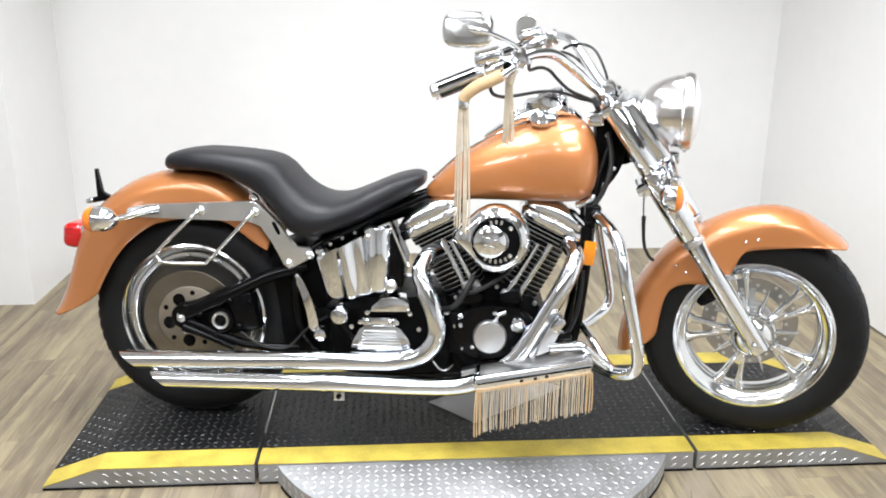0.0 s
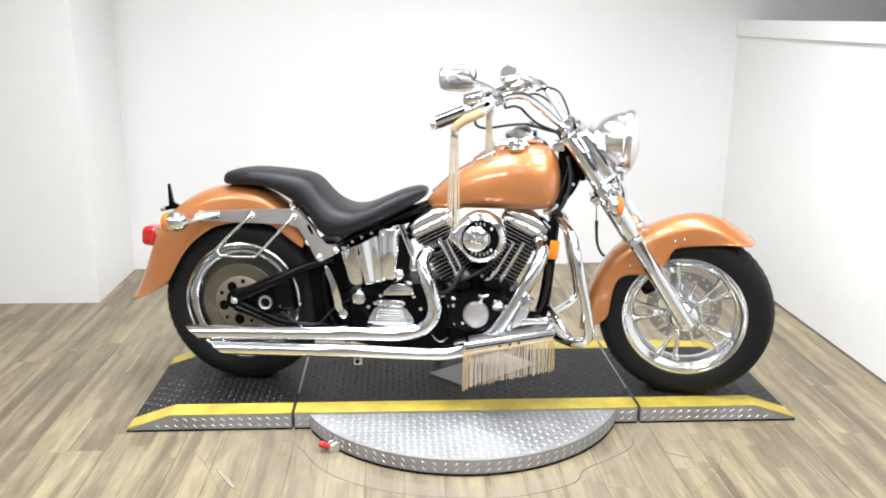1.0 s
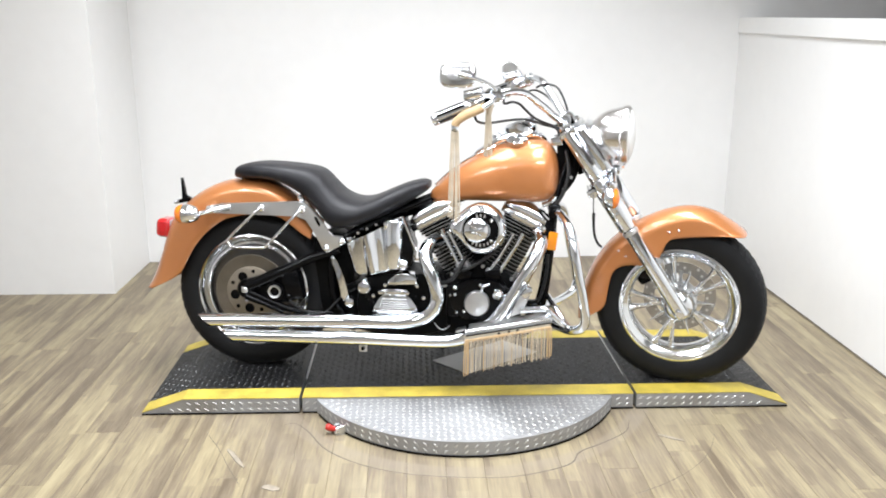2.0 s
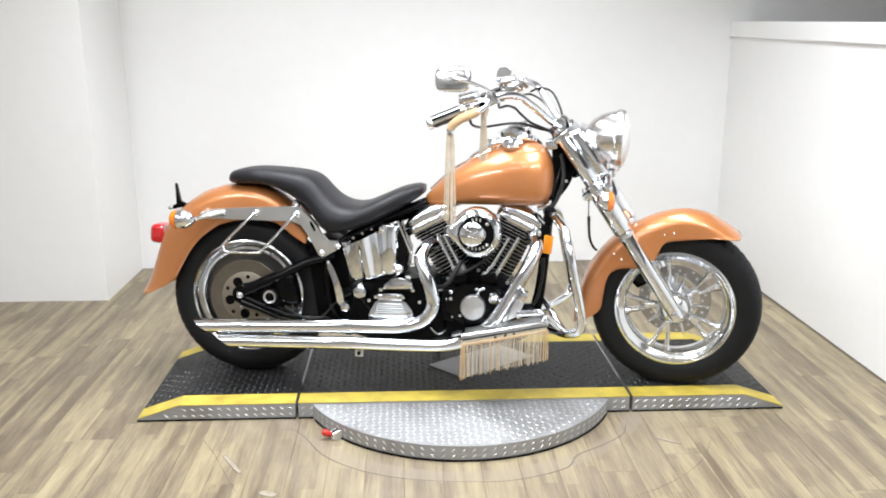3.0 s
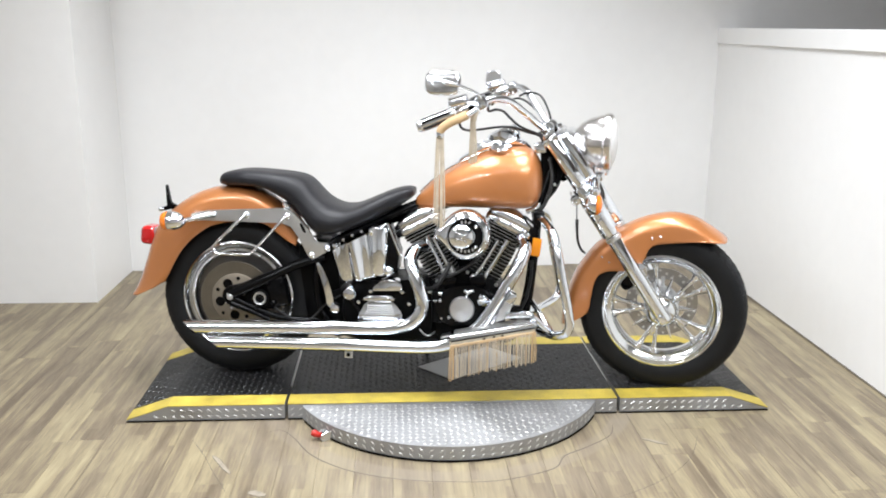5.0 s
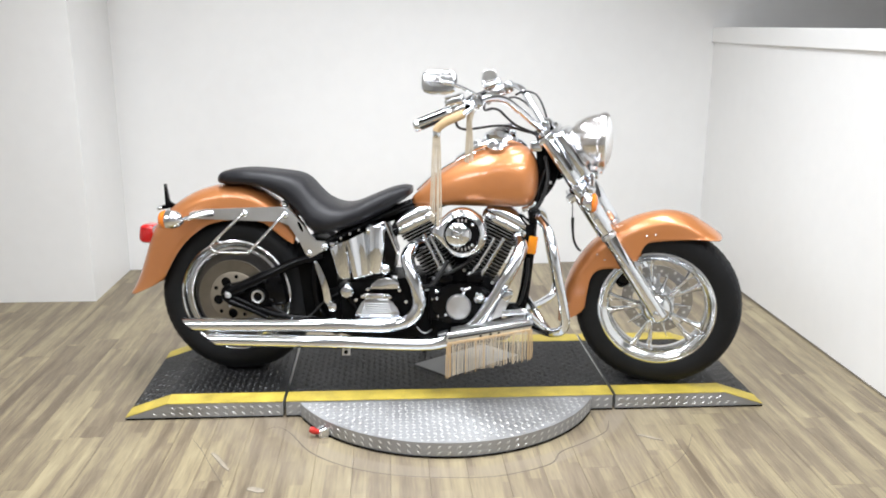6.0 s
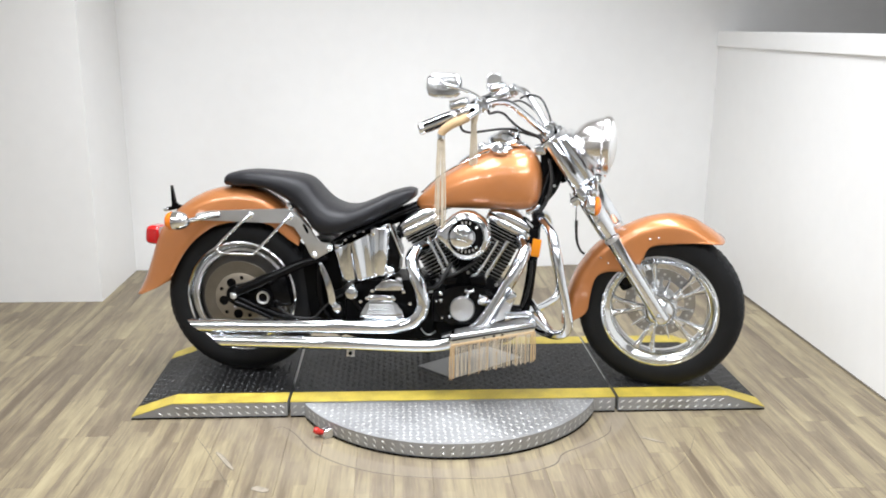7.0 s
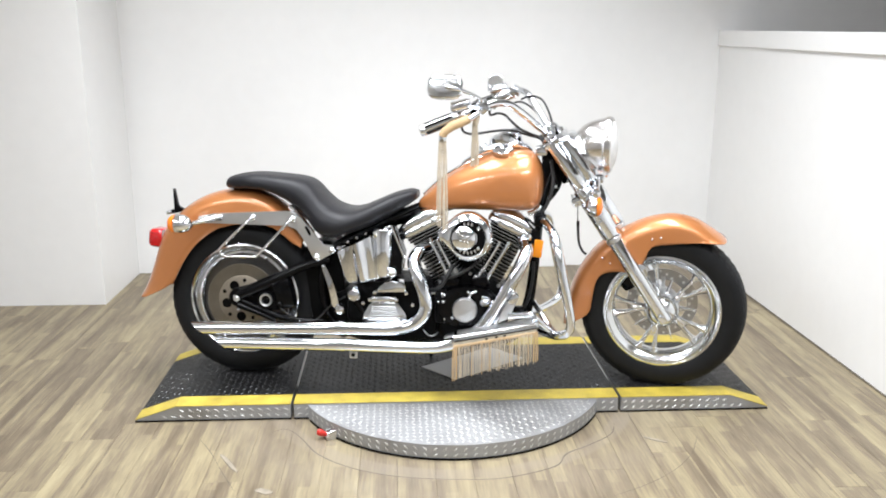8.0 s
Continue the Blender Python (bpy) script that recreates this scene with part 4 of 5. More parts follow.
for x, z in ((0.500, 0.318), (0.690, 0.316), (0.665, 0.360), (0.545, 0.360), (0.525, 0.332), (0.628, 0.332)):
    P("cover_bolt", lathe(B(), [(0.007, 0), (0.007, -0.008), (0.0, -0.010)], (x, -0.166, z), "y", 8), CHROME, "", gb)
for x in (0.545, 0.610):
    P("cover_bolt", lathe(B(), [(0.0095, 0), (0.0095, -0.008), (0.006, -0.012), (0.0, -0.012)], (x, -0.166, 0.333), "y", 12), CHROME, "", gb)
mc = P("brake_reservoir", lathe(B(), [(0.0, -0.200), (0.020, -0.198), (0.026, -0.190), (0.027, -0.150), (0.022, -0.140), (0.022, -0.09)], (0.468, 0, 0.352), "y", 24), CHROME, "chrome brake reservoir")
P("reservoir_neck", tube(B(), [(0.470, -0.160, 0.335), (0.478, -0.160, 0.312), (0.500, -0.158, 0.280), (0.520, -0.155, 0.250)], (0.016, 0.010, 0.006), 10), BLACK, "", mc)

# engine: a V of two cylinders on one crank
CR = Vector((0.890, 0, 0.262))
eng = P("crankcase", slab(B(), rounded([(0.760, 0.280), (0.765, 0.370), (0.815, 0.425), (0.900, 0.438), (0.985, 0.420), (1.040, 0.350), (1.050, 0.250), (1.000, 0.165), (0.880, 0.150), (0.790, 0.185)], 4), -0.120, 0.120, 0.014), MATT, "black engine crankcase")
P("cam_cover", slab(B(), rounded([(0.790, 0.300), (0.800, 0.355), (0.850, 0.385), (0.930, 0.390), (1.000, 0.365), (1.010, 0.315), (0.960, 0.260), (0.880, 0.240), (0.815, 0.250)], 4), -0.178, -0.118, 0.012), BLACK, "black cam cover", eng)
P("timing_cover", lathe(B(), [(0.047, 0.0), (0.047, -0.014), (0.043, -0.020), (0.0, -0.023)], (0.889, -0.178, 0.306), "y", 40), SATIN, "round polished timing cover", eng)
for k in range(5):
    a = 2 * math.pi * k / 5 + 0.3
    P("cover_bolt", lathe(B(), [(0.006, 0), (0.006, -0.006), (0, -0.008)], (0.900 + 0.098 * math.cos(a), -0.180, 0.318 + 0.055 * math.sin(a)), "y", 8), CHROME, "", eng)
for x, z in ((0.790, 0.398), (0.830, 0.426), (0.905, 0.433), (0.962, 0.422), (1.012, 0.388), (1.032, 0.335)):
    P("case_bolt", lathe(B(), [(0.007, 0), (0.007, -0.006), (0.004, -0.010), (0, -0.010)], (x, -0.121, z), "y", 8), SATIN, "", eng)
P("oil_pump", lathe(B(), [(0.024, 0.0), (0.024, -0.020), (0.019, -0.030), (0.010, -0.040), (0.0, -0.042)], (0.966, -0.160, 0.338), "y", 20), CHROME, "chrome oil pump cover", eng)
P("oil_pump_cap", box(B(), (0.962, -0.182, 0.352), (0.026, 0.030, 0.016), 0.005, Matrix.Rotation(radians(30), 4, "Y")), CHROME, "", eng)
P("breather_pipe", tube(B(), [(0.905, -0.185, 0.350), (0.912, -0.198, 0.372), (0.930, -0.190, 0.378)], 0.006, 10), CHROME, "", eng)
P("primary_cover", slab(B(), rounded([(0.420, 0.220), (0.430, 0.330), (0.520, 0.370), (0.800, 0.395), (0.960, 0.390), (1.030, 0.310), (1.000, 0.210), (0.880, 0.165), (0.560, 0.170)], 4), 0.125, 0.200, 0.02), CHROME, "chrome primary cover", eng)
P("solenoid", box(B(), (0.800, -0.150, 0.310), (0.052, 0.050, 0.120), 0.008), MATT, "", eng)
for x, z, r in ((0.806, 0.360, 0.008), (0.790, 0.332, 0.006), (0.812, 0.268, 0.006)):
    P("solenoid_bolt", lathe(B(), [(r, 0), (r, -0.008), (r * 0.5, -0.012), (0, -0.012)], (x, -0.175, z), "y", 10), CHROME, "", eng)
P("case_wire", tube(B(), [(0.730, -0.150, 0.215), (0.748, -0.172, 0.203), (0.768, -0.176, 0.200), (0.786, -0.150, 0.208)], 0.0026, 8), SATIN, "thin bright wire", eng)
P("case_web", slab(B(), rounded([(0.735, 0.168), (0.845, 0.160), (0.850, 0.300), (0.740, 0.310)], 2), -0.112, 0.100, 0.006), MATT, "black casing web", eng)
P("vent_hose", tube(B(), [(0.842, -0.150, 0.470), (0.826, -0.165, 0.440), (0.806, -0.170, 0.405), (0.782, -0.165, 0.380), (0.756, -0.150, 0.370)], 0.0085, 10), HOSE, "black rubber hose", eng)
P("starter_rod", cyl(B(), (0.735, -0.150, 0.360), (0.815, -0.150, 0.362), 0.006, n=10), SATIN, "", eng)
P("lower_case_rib", box(B(), (0.905, -0.140, 0.205), (0.200, 0.040, 0.030), 0.010, Matrix.Rotation(radians(-16), 4, "Y")), SATIN, "", eng)


def rounded_plate(bm, o, d, e, hw, hd, th, rad=0.03, n=5):
    """A plate square to direction d, hw wide along e and hd deep along y, with round corners."""
    pts = []
    for cx, cy, a0 in ((hw - rad, hd - rad, 0), (-hw + rad, hd - rad, 90), (-hw + rad, -hd + rad, 180), (hw - rad, -hd + rad, 270)):
        for k in range(n):
            a = radians(a0 + 90 * k / (n - 1))
            pts.append((cx + rad * math.cos(a), cy + rad * math.sin(a)))
    y = Vector((0, 1, 0))
    return loft(bm, [[o + d * s * th / 2 + e * p + y * q for p, q in pts] for s in (-1, 1)])


for name, ang in (("rear_cylinder", 27.0), ("front_cylinder", -26.0)):
    d = Vector((-math.sin(radians(ang)), 0, math.cos(radians(ang))))
    e = Vector((math.cos(radians(ang)), 0, math.sin(radians(ang))))
    cy = P(name, cyl(B(), CR + d * 0.12, CR + d * 0.375, 0.052, n=28), BLACK, "black finned cylinder", None, True, 30)
    for k in range(14):
        o = CR + d * (0.147 + k * 0.0143)
        grow = 0.058 + 0.008 * min(1, k / 8)
        P("fin", rounded_plate(B(), o, d, e, grow, 0.088, 0.0062), BLACK, "", cy, True, 30)
        P("fin_edge", rounded_plate(B(), o - d * 0.0040, d, e, grow + 0.0006, 0.0888, 0.0017), TREADLUG, "bright machined fin edge", cy, True, 30)
    head = P("cylinder_head", rounded_plate(B(), CR + d * 0.358, d, e, 0.062, 0.085, 0.03), BLACK, "black finned cylinder head", None, True, 30)
    for k in range(3):
        o = CR + d * (0.346 + k * 0.0115)
        P("fin", rounded_plate(B(), o, d, e, 0.074 + 0.002 * k, 0.098, 0.0055), BLACK, "", head, True, 30)
        P("fin_edge", rounded_plate(B(), o - d * 0.0034, d, e, 0.0750 + 0.002 * k, 0.0990, 0.0016), TREADLUG, "bright machined fin edge", head, True, 30)
    yv = Vector((0, 1, 0))

    def crowned(hw, hd, base, low, crown, power):
        rings = []
        for k in range(17):
            f = -1 + k / 8
            end = (1 - abs(f) ** 6) ** 0.5 if abs(f) < 1 else 0.0
            half, high = hd * (0.80 + 0.20 * end), low + crown * (1 - f * f)
            ring = [CR + d * base + e * hw * f + yv * half * q for q in (-0.98, 0.98)]
            for j in range(13):
                t = math.pi * j / 12
                c, q = math.cos(t), math.sin(t)
                ring.append(CR + d * (base + high * (0.30 + 0.70 * q ** power)) + e * hw * f + yv * half * math.copysign(abs(c) ** power, c))
            rings.append(ring)
        return loft(B(), rings)

    rk = P("rocker_box", crowned(0.096, 0.106, 0.370, 0.026, 0.006, 0.35), POLISH, "polished rocker box", None, True, 50)
    P("rocker_cover", crowned(0.092, 0.101, 0.398, 0.016, 0.030, 0.62), POLISH, "crowned chrome rocker cover", rk, True, 60)
    for q in (-0.05, 0.0, 0.05):
        o = CR + d * 0.388 + e * q
        P("rocker_bolt", lathe(B(), [(0.007, 0), (0.007, -0.006), (0, -0.008)], (o.x, -0.106, o.z), "y", 8), CHROME, "", rk)

for a, b in (((0.748, 0.566), (0.820, 0.428)), ((0.776, 0.560), (0.846, 0.432)), ((1.052, 0.558), (0.956, 0.396)), ((1.016, 0.558), (0.928, 0.408))):
    pr = P("pushrod_tube", cyl(B(), (a[0], -0.122, a[1]), (b[0], -0.135, b[1]), 0.0085, n=14), CHROME, "chrome pushrod tube")
    P("collar", lathe(B(), [(0.013, -0.010), (0.014, 0.0), (0.013, 0.012), (0.009, 0.014)], (b[0], -0.135, b[1] + 0.006), basis((a[0] - b[0], 0.013, a[1] - b[1])), 14), SATIN, "", pr)
for x in (0.835, 0.945):
    P("lifter_block", box(B(), (x, -0.135, 0.405), (0.060, 0.045, 0.045), 0.008, Matrix.Rotation(radians(20 if x < 0.9 else -20), 4, "Y")), BLACK, "")

# carburettor air cleaner: a teardrop cover
AC, tail = Vector((0.900, 0, 0.584)), Vector((0.803, 0, 0.590))
tear = circle(AC.x, AC.z, 0.092, 40, -112, 124) + circle(tail.x, tail.z, 0.022, 10, 124, 248)
rows = [[Vector((AC.x + (x - AC.x) * f, y, AC.z + (z - AC.z) * f)) for x, z in tear] for f, y in ((0.97, -0.165), (1.0, -0.172), (1.0, -0.196), (0.993, -0.206), (0.972, -0.216), (0.938, -0.225), (0.893, -0.2315), (0.842, -0.2355), (0.79, -0.2372), (0.70, -0.2375))]
ac = P("air_cleaner", loft(B(), rows), CHROME, "chrome teardrop air cleaner cover")
P("cover_ring", lathe(B(), [(0.072, 0.0), (0.072, -0.004), (0.069, -0.006), (0.066, -0.003), (0.066, 0.0)], (AC.x, -0.236, AC.z), "y", 48), CHROME, "", ac)
P("cover_inset", lathe(B(), [(0.0645, 0.0), (0.0645, -0.0040), (0.034, -0.0040), (0.034, 0.0)], (AC.x, -0.236, AC.z), "y", 48), BLACK, "black inset ring", ac)
P("cover_dome", lathe(B(), [(0.045, 0.0), (0.045, -0.007), (0.0412, -0.012), (0.025, -0.017), (0.0, -0.019)], (AC.x - 0.015, -0.236, AC.z), "y", 40), CHROME, "chrome centre dome", ac)
for a in (44, -44, 180):
    P("cover_screw", lathe(B(), [(0.006, 0), (0.006, -0.004), (0.003, -0.005), (0, -0.003)], (AC.x + 0.053 * math.cos(radians(a)), -0.2395, AC.z + 0.053 * math.sin(radians(a))), "y", 12), CHROME, "", ac)
for a0, cnt in ((90, 3), (270, 5)):
    for k in range(cnt):
        a = radians(a0 + (k - (cnt - 1) / 2) * 15)
        rot = Matrix.Rotation(-(a - radians(90)), 4, "Y")
        P("letter_bar", box(B(), (AC.x + 0.053 * math.cos(a), -0.2408, AC.z + 0.053 * math.sin(a)), (0.0062, 0.0012, 0.0105), 0.0, rot), SATIN, "", ac, False)
for dx, dz, w, h, a in ((-0.012, 0.012, 0.024, 0.007, 20), (0.010, 0.004, 0.020, 0.007, -35), (-0.008, -0.010, 0.026, 0.007, 10), (0.012, -0.016, 0.012, 0.006, 60)):
    P("dome_emboss", box(B(), (AC.x - 0.012 + dx, -0.2535, AC.z + dz), (w, 0.006, h), 0.0025, Matrix.Rotation(radians(a), 4, "Y")), CHROME, "", ac)
P("intake_manifold", slab(B(), rounded([(0.838, 0.410), (0.942, 0.410), (0.985, 0.500), (0.960, 0.560), (0.820, 0.560), (0.795, 0.500)], 3), -0.030, 0.060, 0.012), MATT, "black intake manifold")
P("carburettor", box(B(), (0.890, -0.120, 0.545), (0.085, 0.080, 0.110), 0.012), MATT, "black carburettor body")
P("intake_hose", tube(B(), [(0.800, -0.150, 0.420), (0.850, -0.165, 0.430), (0.930, -0.160, 0.480), (0.960, -0.150, 0.520)], 0.0065, 10), HOSE, "black rubber hose")

# exhaust
up = P("exhaust_silencer", tube(B(), [(-0.132, -0.205, 0.211), (0.428, -0.203, 0.2265)], (0.0255, 0.0262), 24, 1, cut=-1.25), CHROME, "chrome slash-cut silencer")
P("silencer_bore", lathe(B(), [(0.0225, 0.0), (0.0225, 0.03), (0.0, 0.03)], (-0.128, -0.205, 0.211), "x", 20), BLACK, "", up)
P("exhaust_pipe", tube(B(), [(0.434, -0.203, 0.227), (0.560, -0.203, 0.228), (0.630, -0.203, 0.231), (0.690, -0.203, 0.246), (0.728, -0.203, 0.278), (0.744, -0.202, 0.322), (0.732, -0.200, 0.382), (0.708, -0.186, 0.440), (0.694, -0.160, 0.482), (0.712, -0.110, 0.512), (0.750, -0.060, 0.520)], 0.0262, 20), CHROME, "chrome rear exhaust pipe")
lo = P("exhaust_silencer", tube(B(), [(-0.040, -0.222, 0.161), (0.428, -0.221, 0.1665)], (0.0240, 0.0246), 24, 1, cut=-1.25), CHROME, "chrome slash-cut silencer")
P("silencer_bore", lathe(B(), [(0.0212, 0.0), (0.0212, 0.03), (0.0, 0.03)], (-0.034, -0.222, 0.161), "x", 20), BLACK, "", lo)
P("exhaust_pipe", tube(B(), [(0.434, -0.221, 0.167), (0.600, -0.221, 0.166), (0.760, -0.221, 0.168), (0.830, -0.221, 0.178), (0.890, -0.220, 0.203), (0.951, -0.220, 0.245), (0.988, -0.219, 0.294), (1.023, -0.217, 0.353), (1.064, -0.213, 0.425), (1.102, -0.195, 0.497), (1.116, -0.160, 0.535), (1.100, -0.110, 0.556)], 0.0246, 20), CHROME, "chrome front exhaust pipe")
for x, y, z, r, b in ((0.431, -0.203, 0.2265, 0.0280, up), (0.431, -0.221, 0.1668, 0.0264, lo)):
    P("pipe_clamp", lathe(B(), [(r - 0.002, -0.009), (r, -0.008), (r, 0.008), (r - 0.002, 0.009)], (x, y, z), "x", 24), CHROME, "", b)
P("pipe_bracket", slab(B(), [(0.455, 0.146), (0.485, 0.146), (0.485, 0.116), (0.455, 0.116)], -0.222, -0.214, 0.002), SATIN, "small steel bracket", lo)
P("bracket_bolt", lathe(B(), [(0.008, 0), (0.008, -0.006), (0, -0.007)], (0.470, -0.222, 0.130), "y", 8), BLACK, "", lo)

# footboard with leather fringe
FB = [(0.857, 0.206), (1.155, 0.268), (1.162, 0.288), (1.150, 0.294), (0.857, 0.235), (0.850, 0.222)]
fb = P("footboard", slab(B(), FB, -0.335, -0.215, 0.006), CHROME, "chrome rider footboard")
P("footboard_pad", slab(B(), [(0.866, 0.2360), (1.140, 0.2915), (1.138, 0.2955), (0.866, 0.2400)], -0.322, -0.230, 0.002), DISCSTEEL, "dull metal pad", fb)
P("footboard_groove", slab(B(), [(0.862, 0.2215), (1.156, 0.2805), (1.156, 0.2855), (0.862, 0.2265)], -0.3375, -0.330, 0.001), BLACK, "black groove along the edge", fb, False)
P("footboard_lip", tube(B(), [(0.858, -0.334, 0.238), (1.000, -0.335, 0.266), (1.150, -0.334, 0.297)], 0.0055, 10), CHROME, "rolled chrome lip", fb)
for f in (0.40, 0.52, 0.62):
    P("edge_slot", box(B(), (0.858 + 0.296 * f, -0.336, 0.212 + 0.064 * f), (0.009, 0.004, 0.0055), 0.001, Matrix.Rotation(radians(-12), 4, "Y")), BLACK, "", fb, False)
P("leather_band", slab(B(), [(0.858, 0.199), (1.156, 0.262), (1.156, 0.270), (0.858, 0.208)], -0.338, -0.331, 0.002), TAN, "tan leather band", fb)
P("footboard_arm", tube(B(), [(1.000, -0.22, 0.262), (1.040, -0.190, 0.300), (1.070, -0.130, 0.300), (1.090, -0.100, 0.290)], 0.013, 12), CHROME, "", fb)
P("brake_pedal", tube(B(), [(1.050, -0.250, 0.302), (1.105, -0.250, 0.307), (1.136, -0.250, 0.309), (1.159, -0.248, 0.293), (1.181, -0.244, 0.272), (1.208, -0.236, 0.250)], (0.0125, 0.0120), 12, 5), CHROME, "chrome brake pedal arm")
P("brake_pedal_pad", box(B(), (1.069, -0.262, 0.373), (0.040, 0.050, 0.026), 0.006, Matrix.Rotation(radians(-55), 4, "Y")), CHROME, "")
# dark gap under the pedal, put in as a black box
P("pedal_gap", box(B(), (1.085, -0.222, 0.325), (0.050, 0.030, 0.020), 0.004), BLACK, "black box added for the dark gap under the pedal")
P("foot_bracket", slab(B(), [(1.079, 0.388), (1.090, 0.372), (1.054, 0.290), (1.010, 0.272), (1.030, 0.320), (1.045, 0.350)], -0.246, -0.228, 0.004), SATIN, "flat chrome footboard bracket")


def strands(bm, a, b, drop_a, drop_b, count, wide, thick, seed, spread=0.0):
    """Hanging leather strands between two top points, each a thin strip with its own sway."""
    r = random.Random(seed)
    a, b = Vector(a), Vector(b)
    for k in range(count):
        f = (k + r.uniform(-0.3, 0.3) + 0.5) / count
        o = a.lerp(b, f) + Vector((0, r.uniform(-0.004, 0.004), 0))
        ln = (drop_a + (drop_b - drop_a) * f) * r.uniform(0.94, 1.03)
        sway, fan = r.uniform(-0.004, 0.004), (f - 0.5) * spread
        rings = []
        for j in range(5):
            u = j / 4
            q = o + Vector((sway * math.sin(u * 2.2) + fan * u, r.uniform(-0.001, 0.001) + 0.004 * u * u, -ln * u))
            rings.append([q + Vector((wide / 2 * sx, thick / 2 * sy, 0)) for sx, sy in ((-1, -1), (1, -1), (1, 1), (-1, 1))])
        loft(bm, rings)
    return bm


P("leather_fringe", strands(strands(strands(B(), (0.862, -0.339, 0.204), (1.154, -0.339, 0.268), 0.120, 0.113, 8, 0.0024, 0.0018, 6), (0.857, -0.340, 0.204), (0.872, -0.340, 0.207), 0.126, 0.123, 5, 0.0032, 0.002, 7), (1.144, -0.340, 0.267), (1.158, -0.340, 0.270), 0.112, 0.110, 5, 0.0032, 0.002, 8), TAN, "darker tan fringe strands", fb)["kind"] = "stuff"
P("leather_fringe", strands(B(), (0.860, -0.337, 0.205), (1.154, -0.337, 0.270), 0.121, 0.114, 70, 0.0023, 0.0018, 5), FRINGE, "tan leather fringe strands", fb)["kind"] = "stuff"

# engine guard bars
for s in (-1, 1):
    P("engine_guard", tube(B(), [(1.170, s * 0.100, 0.640), (1.190, s * 0.180, 0.630), (1.214, s * 0.270, 0.596), (1.230, s * 0.310, 0.530), (1.246, s * 0.318, 0.450), (1.266, s * 0.318, 0.360), (1.276, s * 0.312, 0.290), (1.262, s * 0.295, 0.254), (1.225, s * 0.250, 0.236), (1.180, s * 0.170, 0.232), (1.130, s * 0.090, 0.236)], 0.0165, 14), CHROME, "chrome engine guard bar")
    P("guard_clamp", box(B(), (1.165, s * 0.095, 0.640), (0.044, 0.036, 0.050), 0.008), BLACK, "")
P("guard_lower_arm", tube(B(), [(1.150, -0.090, 0.320), (1.175, -0.160, 0.296), (1.200, -0.200, 0.262), (1.225, -0.240, 0.240)], 0.011, 12), CHROME, "")

# front fork, steering
FK, FA = Vector((0.5592, 0, -0.8290)), Vector((1.663, 0, 0.283))


def on_fork(dist, y):
    return FA - FK * dist + Vector((0, y, 0))


for s in (-1, 1):
    lg = PF("fork_slider", cyl(B(), on_fork(-0.004, s * 0.105), on_fork(0.375, s * 0.105), 0.0285, 0.0275, 28, 0.004), CHROME, "chrome fork slider")
    PF("fork_cover", cyl(B(), on_fork(0.377, s * 0.105), on_fork(0.590, s * 0.106), 0.0345, 0.0360, 28, 0.005), CHROME, "chrome upper fork cover")
    PF("fork_tube", cyl(B(), on_fork(0.590, s * 0.106), on_fork(0.795, s * 0.106), 0.0290, 0.0265, n=24, bev=0.003), CHROME, "chrome fork tube")
    PF("fork_seal", lathe(B(), [(0.0285, -0.008), (0.0305, -0.006), (0.0305, 0.006), (0.0285, 0.008)], on_fork(0.362, s * 0.105), basis(FK), 24), SATIN, "", lg)
    PF("fork_foot", lathe(B(), [(0.0, -0.024), (0.012, -0.023), (0.019, -0.018), (0.024, -0.006), (0.026, 0.012), (0.022, 0.03), (0.0, 0.032)], (FW.x, s * 0.105, FW.z), "y", 24), CHROME, "", lg)
    PF("fork_cap", lathe(B(), [(0.026, -0.004), (0.024, 0.006), (0.014, 0.012), (0.0, 0.013)], on_fork(0.810, s * 0.106), basis(-FK), 20), CHROME, "", lg)
    for f in (0.45, 0.56):
        PF("cover_bolt", lathe(B(), [(0.007, 0), (0.007, -s * -0.006), (0, -s * -0.008)], on_fork(f, s * 0.140), "y", 8), CHROME, "", lg)
TILT_FORK = Matrix.Rotation(radians(-34), 4, "Y")
PF("lower_fork_clamp", box(B(), on_fork(0.545, 0) + Vector((-0.02, 0, 0)), (0.085, 0.265, 0.036), 0.012, TILT_FORK), CHROME, "chrome lower fork clamp")
PF("upper_fork_clamp", box(B(), on_fork(0.792, 0) + Vector((0.002, 0, 0)), (0.064, 0.262, 0.028), 0.011, TILT_FORK), CHROME, "chrome upper fork clamp")
PF("fork_panel", box(B(), on_fork(0.690, 0) + Vector((0.034, 0, 0.018)), (0.054, 0.200, 0.200), 0.018, TILT_FORK, 3), CHROME, "chrome headlamp panel")
PF("front_axle", cyl(B(), (FW.x, -0.142, FW.z), (FW.x, 0.142, FW.z), 0.012, n=16, bev=0.003), CHROME, "")
P("fork_stop_wire", tube(B(), [(1.280, -0.075, 0.735), (1.288, -0.078, 0.715), (1.304, -0.080, 0.706), (1.314, -0.080, 0.715)], 0.003, 8), SATIN, "")
P("drop_cable", tube(B(), [(1.305, -0.075, 0.705), (1.306, -0.075, 0.650), (1.308, -0.075, 0.620)], 0.002, 6), HOSE, "thin speedometer cable")
P("cable_sleeve", tube(B(), [(1.308, -0.075, 0.634), (1.309, -0.075, 0.600), (1.314, -0.075, 0.553), (1.328, -0.075, 0.521), (1.343, -0.072, 0.508)], (0.0062, 0.0050, 0.0045, 0.0045), 8), HOSE, "black cable sleeve")

